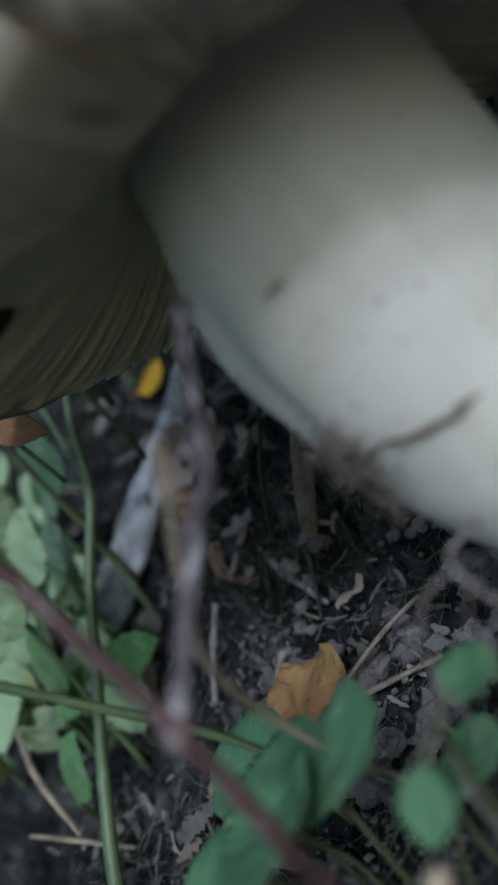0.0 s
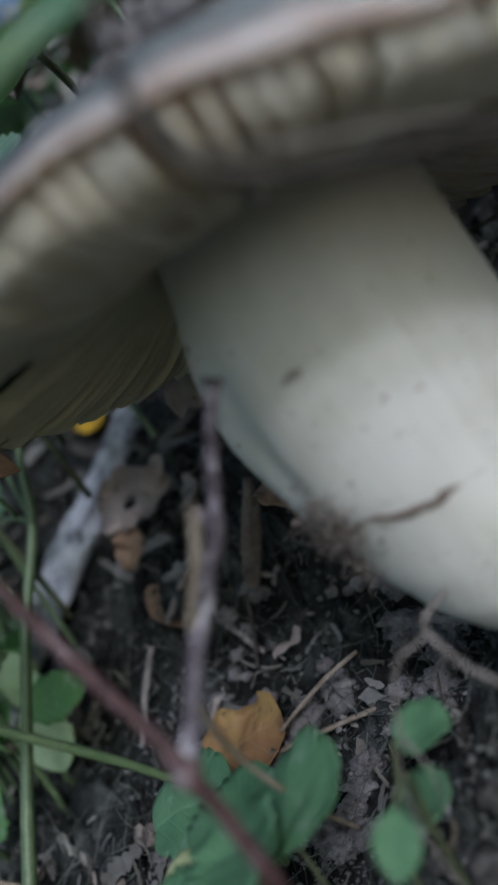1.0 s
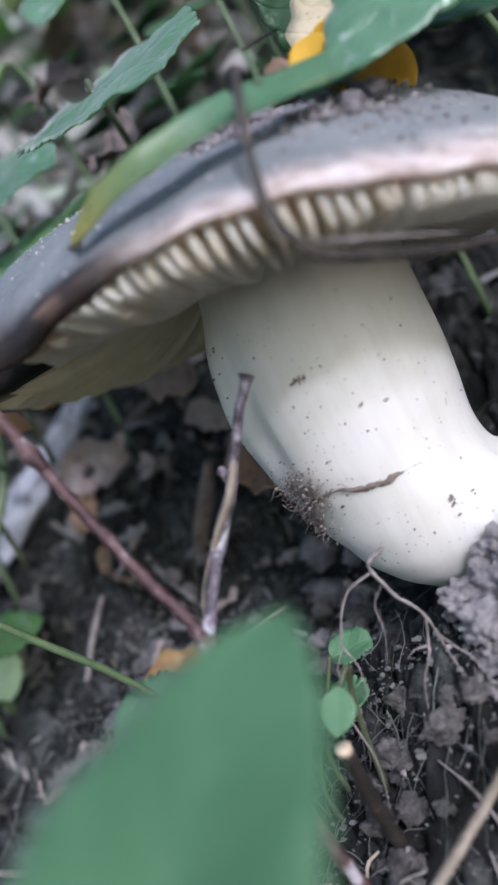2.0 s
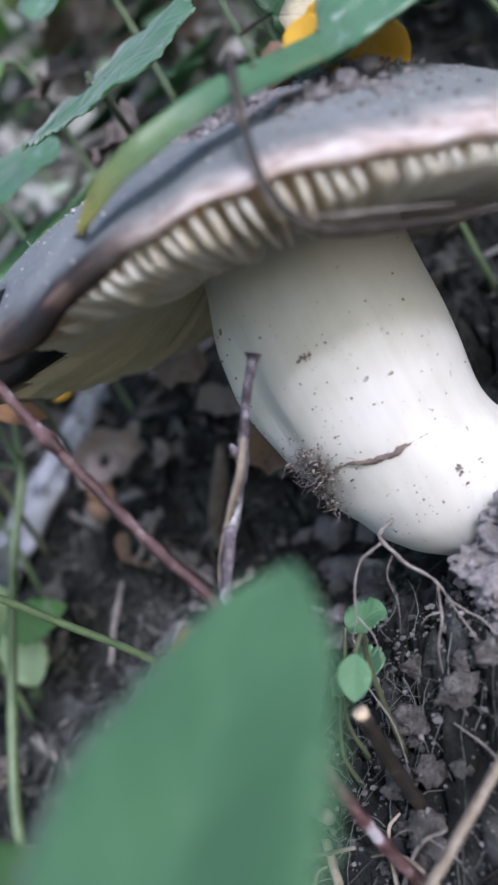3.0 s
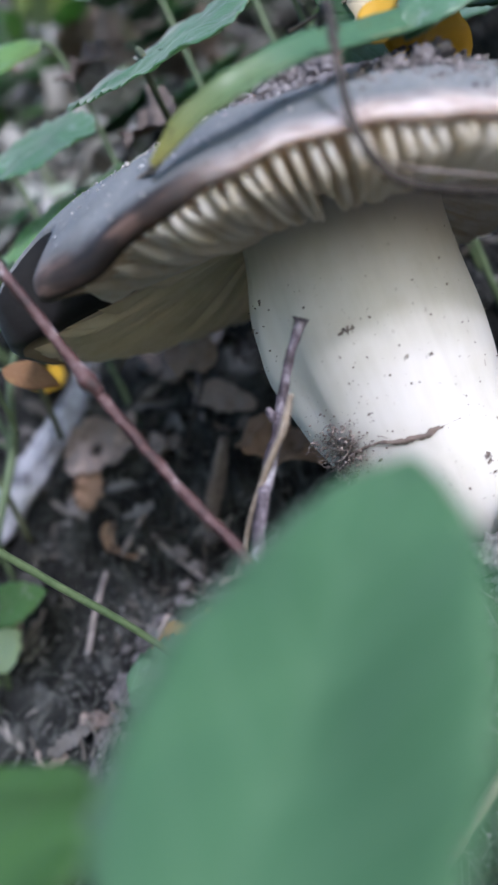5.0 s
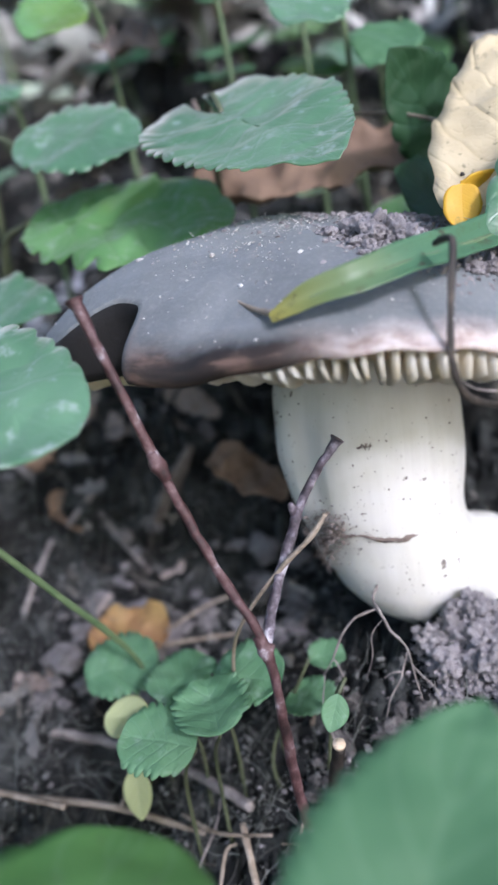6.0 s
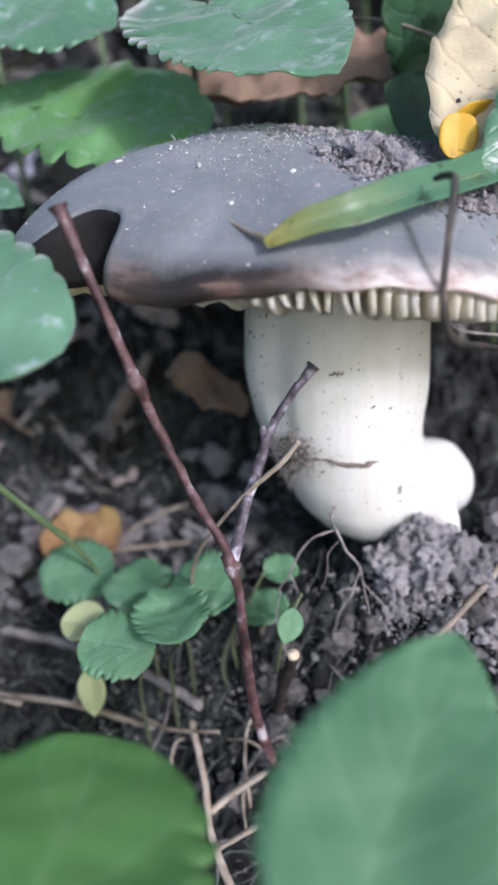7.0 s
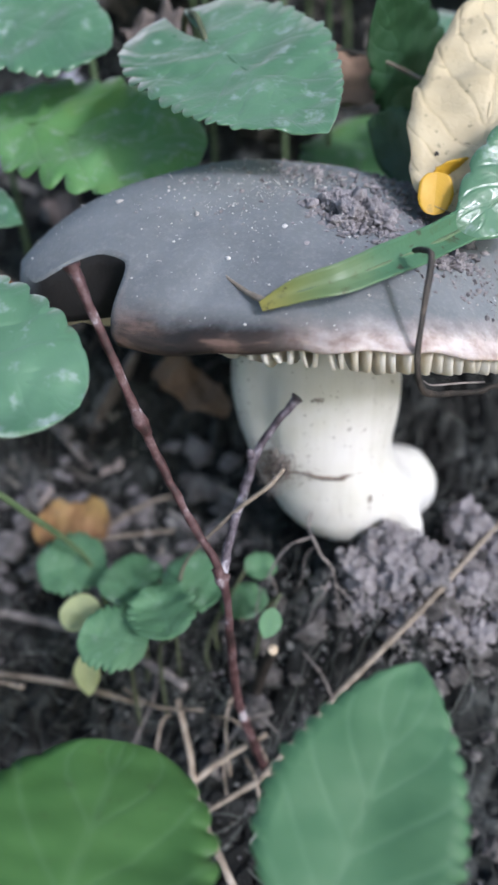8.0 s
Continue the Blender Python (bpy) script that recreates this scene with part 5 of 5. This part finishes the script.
for b, t, w, nrm, m, cat in (((-36, 20, 20), (-22.5, 12.5, 13.5), 7.5, (0.1, -0.6, 0.75), M_BROWN, "brown dry leaf lying behind the stem"),
                             ((-62, 60, 42), (-52, 49, 32), 9, (0.3, -0.8, 0.5), M_PINK, "pale brown dry leaf on the bank"),
                             ((-40, 34, 62), (4, 30, 66), 17, (0, -0.6, 0.8), M_BROWN, "large brown dead leaf under green leaves"),
                             ((-72, 30, 10), (-64, 25, 5), 6, (0.3, -0.6, 0.7), M_BROWN, "brown curled dead leaf on the soil"),
                             ((-38, 36, 74), (-28, 26, 71), 9, (0, -0.7, 0.7), M_PINK, "pinkish dead leaf caught among stalks"),
                             ((-50, 48, 92), (-38, 42, 90), 9, (0, -0.7, 0.7), M_PINK, "pinkish dead leaf on the bank"),
                             ((-12, -38, -26), (-4, -33, -20), 8, (0, -0.7, 0.7), M_BROWN, "light brown dry leaf under straws")):
    leaf("dead_leaf", cat, m, b, t, w, nrm, group="dead leaves", rib=0.2, fold=0.12, shape=(0.4, 0.45), ripple=3.0, ragged=0.45, curl=0.6, nu=44, nv=12, seed=b[0] * 0.7)

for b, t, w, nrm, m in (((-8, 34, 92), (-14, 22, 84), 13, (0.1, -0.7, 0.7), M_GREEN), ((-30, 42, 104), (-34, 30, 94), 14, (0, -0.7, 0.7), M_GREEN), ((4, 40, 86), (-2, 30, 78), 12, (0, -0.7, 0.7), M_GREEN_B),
                        ((26, 30, 72), (17, 18, 62), 15, (0, -0.7, 0.7), M_SHADED), ((-52, 44, 100), (-58, 32, 92), 13, (0.2, -0.7, 0.7), M_YGREEN), ((-16, 52, 108), (-10, 40, 100), 14, (0.2, -0.7, 0.7), M_SHADED), ((-70, 40, 88), (-66, 28, 82), 13, (0.2, -0.7, 0.7), M_GREEN)):
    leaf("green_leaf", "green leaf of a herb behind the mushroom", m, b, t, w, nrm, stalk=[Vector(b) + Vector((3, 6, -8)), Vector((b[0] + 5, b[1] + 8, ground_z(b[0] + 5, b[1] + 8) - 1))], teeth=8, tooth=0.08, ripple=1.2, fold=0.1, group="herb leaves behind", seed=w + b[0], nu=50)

# Dead leaf pieces piled in the litter beside the mushroom.
pile = random.Random(8)
for k in range(40):
    x, y = pile.uniform(-98, -34), pile.uniform(-14, 44)
    if math.hypot(x + 4, y + 3) < 26:
        continue
    s, a = pile.uniform(3.5, 8.5), pile.uniform(0, 6.28)
    b = Vector((x, y, ground_z(x, y) + pile.uniform(1.0, 3.5)))
    d = Vector((math.cos(a), math.sin(a) * 0.8, math.sin(a) * 0.5 + pile.uniform(-0.2, 0.25))).normalized() * s
    leaf("dead_leaf", "grey-brown broken dead leaf in the litter", pile.choice((M_PINK, M_PINK, M_FADED, M_GREYLEAF, M_GREYLEAF)), b - d * 0.5, b + d * 0.5, s * pile.uniform(0.2, 0.5), (pile.uniform(-0.6, 0.6), -0.6, 0.6),
         group="dead leaves", rib=0.15, fold=pile.uniform(-0.2, 0.25), shape=(pile.uniform(0.2, 0.5), pile.uniform(0.2, 0.5)), ripple=pile.uniform(1.5, 3.5), ragged=0.9, curl=pile.uniform(0, 1.0), nu=34, nv=10, seed=k * 3.3)

# Pale herbs and dead leaves in the light part of the bank; the palest greens carry painted sunlight.
for k in range(64):
    x, y = rnd.uniform(-280, -30), rnd.uniform(150, 480)
    b = Vector((x, y, ground_z(x, y) + rnd.uniform(8, 50)))
    s, dead = rnd.uniform(24, 52), k % 2 == 0
    d = Vector((rnd.uniform(-0.7, 0.7), -0.6, rnd.uniform(-0.5, 0.5))).normalized() * s
    if dead:
        b.z = ground_z(x, y) + 9
        leaf("dead_leaf", "pale dead leaf lying on the bank", M_FADED, b, b + d, s * 0.6, (rnd.uniform(-0.3, 0.3), -0.7, 0.7), group="dead leaves", rib=0.2, fold=0.12, shape=(0.4, 0.45), ripple=3.0, ragged=0.4, curl=0.5, nu=30, nv=8, seed=k * 0.9)
    else:
        leaf("green_leaf", "light green leaf of a low herb", rnd.choice((M_SUNLIT, M_GREEN, M_YGREEN)), b, b + d, s * 0.6, (rnd.uniform(-0.3, 0.3), -0.6, 0.8),
             stalk=[b + Vector((1, 4, -4)), Vector((x + 2, y + 5, ground_z(x + 2, y + 5) - 1))], teeth=7, tooth=0.09, ripple=1.2, fold=0.1, group="herb leaves on the bank", nu=34, nv=6, seed=k * 1.7)

# Herb leaves that cover the bank behind.
for k in range(90):
    x, y = rnd.uniform(-200, 110), 48 + 230 * rnd.random() ** 1.5
    z = ground_z(x, y)
    if -115 < x < 0 and y < 85:
        continue
    h = rnd.uniform(12, 45)
    a = rnd.uniform(-0.7, 0.7)
    b = Vector((x, y, z + h))
    s = rnd.uniform(20, 34)
    leaf("green_leaf", "green leaf of a low woodland herb on the bank", rnd.choice((M_GREEN, M_GREEN_B, M_SUNLIT, M_SHADED, M_YGREEN)), b, b + Vector((math.sin(a) * s, -math.cos(a) * s, -rnd.uniform(2, 12))), s * 0.75,
         (rnd.uniform(-0.3, 0.3), -0.25, 0.95), stalk=[b + Vector((2, 8, -h * 0.5)), b + Vector((3, 12, -h - 2 + 7))], teeth=8, tooth=0.08, ripple=1.5, group="herb leaves on the bank", nu=34, nv=6, seed=k * 1.3)

# ---- loose soil and litter ----
crumbs, dry = [], []


def open_soil(x, y):
    """Patches that the litter leaves bare."""
    return noise.noise(Vector((x * 0.085, y * 0.085, 7.3))) + 0.4 * noise.noise(Vector((x * 0.25, y * 0.25, 2.1))) < -0.02


for k in range(3600):
    x, y = rnd.uniform(-110, 40), rnd.uniform(-58, 70)
    if math.hypot(x + 4, y + 2) < 11 or open_soil(x, y):
        continue
    crumbs.append(crumb((x, y, ground_z(x, y) + rnd.uniform(-0.4, 1.6)), 0.08 + 0.5 * rnd.random() ** 5))
for k in range(2600):
    x, y = rnd.gauss(-2, 14), rnd.gauss(-31, 7)
    if noise.noise(Vector((x * 0.16, y * 0.16, 4.0))) > -0.05:
        (crumbs if k % 4 else dry).append(crumb((x, y, ground_z(x, y) + rnd.uniform(-0.2, 1.6)), 0.05 + 0.3 * rnd.random() ** 4))
for k in range(5200):
    x, y = rnd.uniform(-80, 8), rnd.uniform(-24, 32)
    if math.hypot(x + 4, y + 2) < 12 or noise.noise(Vector((x * 0.11, y * 0.11, 5.5))) + 0.5 * noise.noise(Vector((x * 0.33, y * 0.33, 1.5))) < -0.05:
        continue
    (dry if k % 14 == 0 else crumbs).append(crumb((x, y, ground_z(x, y) + rnd.uniform(-0.6, 2.4)), 0.1 + 0.42 * rnd.random() ** 3))
CLODS = [(7.5, -16, 2.4), (12.5, -16.5, 2.8), (4.5, -17, 2.6), (16, -12, 3.8), (9, -19, 2.8), (14, -19, 3.2), (20, -14, 3.4), (2, -19.5, 2.0), (18, -18, 2.6), (24, -10, 3.6), (6, -22, 2.4), (-1, -20, 1.5), (21, -21, 2.4), (11.5, -23, 2.2),
         (28, -14, 3.0), (26, -19, 2.6), (16, -23, 2.2), (30, -6, 3.4)]
CLODS += [(3.2, -13.6, 2.4), (6.0, -14.0, 2.0), (1.0, -12.8, 1.8), (-3, -15.5, 2.6), (1, -15, 2.6), (-1, -18.6, 2.2), (4, -19.4, 2.6), (17, -6, 2.6)]
for x, y, oz, r in [(x, y, ground_z(x, y) + 0.9 + rnd.uniform(-0.35, 0.65) * r, r * rnd.uniform(0.75, 1.1)) for x, y, r in CLODS] + HEAP_CLODS:
    bm = bmesh.new()
    bmesh.ops.create_icosphere(bm, subdivisions=5, radius=r)
    o = Vector((x, y, oz))
    for v in bm.verts:
        q = v.co / r
        w = v.co + o
        f = 1 + 0.5 * noise.noise(q * 1.3 + o) + 0.3 * noise.noise(q * 3.1 + o)
        f += 0.9 / r * noise.noise(w * 0.7) + 0.6 / r * noise.noise(w * 1.5) + 0.28 / r * noise.noise(w * 3.1)
        v.co = o + Vector((v.co.x, v.co.y, v.co.z * 0.85)) * f
    if oz > 40:
        tagged(part("soil_clod", bm, M_CLOD), "small grey clod of soil lying on the cap", "soil clod", "soil clods on the cap")
        continue
    tagged(part("soil_clod", bm, M_CLOD if int(x * 7) % 3 else M_MIDCLOD), "light grey crumbly clod of dry soil", "soil clod", "soil clods")
    for k in range(int(110 * r)):
        a, d = rnd.uniform(0, 6.28), r * rnd.uniform(0.3, 1.9)
        cx, cy = x + d * math.cos(a), y + d * math.sin(a)
        if math.hypot(cx + 4, cy + 2) > 10:
            dry.append(crumb((cx, cy, ground_z(cx, cy) + rnd.uniform(0, 1.2) + 2.0 * max(0.0, 1 - d / r / 1.2)), 0.06 + 0.45 * rnd.random() ** 4))
slope = random.Random(21)
small = random.Random(5)
SPOTS = [(slope.uniform(-68, -22), slope.uniform(-5, 25), slope.uniform(0.7, 2.2), M_MIDCLOD) for _ in range(110)]
SPOTS += [(small.uniform(-26, 34), small.uniform(-46, -13), small.uniform(0.6, 1.9), M_SOILCLOD) for _ in range(150)]
for x, y, r, m in SPOTS:
    if math.hypot(x + 6, y + 2) < 15 or noise.noise(Vector((x * 0.1, y * 0.1, 9.0))) < -0.18:
        continue
    o = Vector((x, y, ground_z(x, y) + 0.3 * r))
    bm = bmesh.new()
    bmesh.ops.create_icosphere(bm, subdivisions=4, radius=r)
    for v in bm.verts:
        q = v.co / r
        v.co = o + Vector((v.co.x * 1.15, v.co.y, v.co.z * 0.8)) * (1 + 0.55 * noise.noise(q * 1.4 + o) + 0.35 * noise.noise(q * 3.3 + o) + 0.16 * noise.noise(q * 7 + o))
    tagged(part("soil_clod", bm, m), "small dark clod of moist soil" if m == M_SOILCLOD else "small grey clod of soil on the slope", "soil clod", "small soil clods")
joined("dry_soil", dry, M_DRYSOIL, "dry light grey soil crumbled round the mushroom's foot", "soil", smooth=False)
joined("soil_crumbs", crumbs, M_CRUMB, "loose crumbs and clods of grey-brown soil", "soil", smooth=False)
scraps, far_scraps = [], []
for k in range(700):
    x, y = rnd.uniform(-120, 40), rnd.uniform(-58, 110)
    if math.hypot(x + 4, y + 3) < 15 or open_soil(x, y):
        continue
    scraps.append(flake((x, y, ground_z(x, y) + rnd.uniform(0.2, 2.2)), rnd.uniform(1.0, 3.8), rnd.uniform(0.3, 1.0)))
for k in range(900):
    x, y = rnd.uniform(-105, -15), rnd.uniform(-6, 75)
    if math.hypot(x + 4, y + 3) < 15 or open_soil(x, y):
        continue
    z = ground_z(x, y) + rnd.uniform(0.5, 3.5)
    scraps.append(flake((x, y, z), 1.0 + 6.0 * rnd.random() ** 2.5, rnd.uniform(0.3, 1.0)))
for k in range(520):
    x, y = rnd.uniform(-150, 30), rnd.uniform(42, 150)
    scraps.append(flake((x, y, ground_z(x, y) + rnd.uniform(0.5, 4)), rnd.uniform(4, 13), rnd.uniform(0.3, 0.9)))
# Scraps added to brighten the far bank by their pale colour.
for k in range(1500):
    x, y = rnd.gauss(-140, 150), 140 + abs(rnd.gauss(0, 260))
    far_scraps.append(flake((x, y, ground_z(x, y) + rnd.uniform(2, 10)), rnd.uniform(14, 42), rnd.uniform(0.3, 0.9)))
joined("far_litter", far_scraps, M_BRIGHT_FAR, "dead leaves added over the far bank, paled to carry its brightness", "litter")
joined("leaf_litter", scraps, M_LITTER, "scraps of dead leaf strewn over the soil", "litter")
fibres = []
for k in range(1300):
    x, y = (rnd.gauss(0, 22), rnd.gauss(-20, 11)) if rnd.random() < 0.2 else (rnd.uniform(-110, 40), rnd.uniform(-58, 60))
    if math.hypot(x + 5, y + 2) < 14 or (x > -24 and k % 2):
        continue
    fibres.append(thread((x, y, ground_z(x, y) + rnd.uniform(0.3, 2.0)), rnd.uniform(5, 20), rnd.uniform(0.03, 0.12), ground_z))
for k in range(600):
    x, y = rnd.uniform(-100, -8), rnd.uniform(-24, 55)
    if math.hypot(x + 5, y + 2) > 14:
        fibres.append(thread((x, y, ground_z(x, y) + rnd.uniform(0.6, 4.0)), rnd.uniform(3, 9), rnd.uniform(0.03, 0.1)))
joined("root_fibres", fibres, M_FIBRE, "fine pale roots and fibres on the soil", "roots")
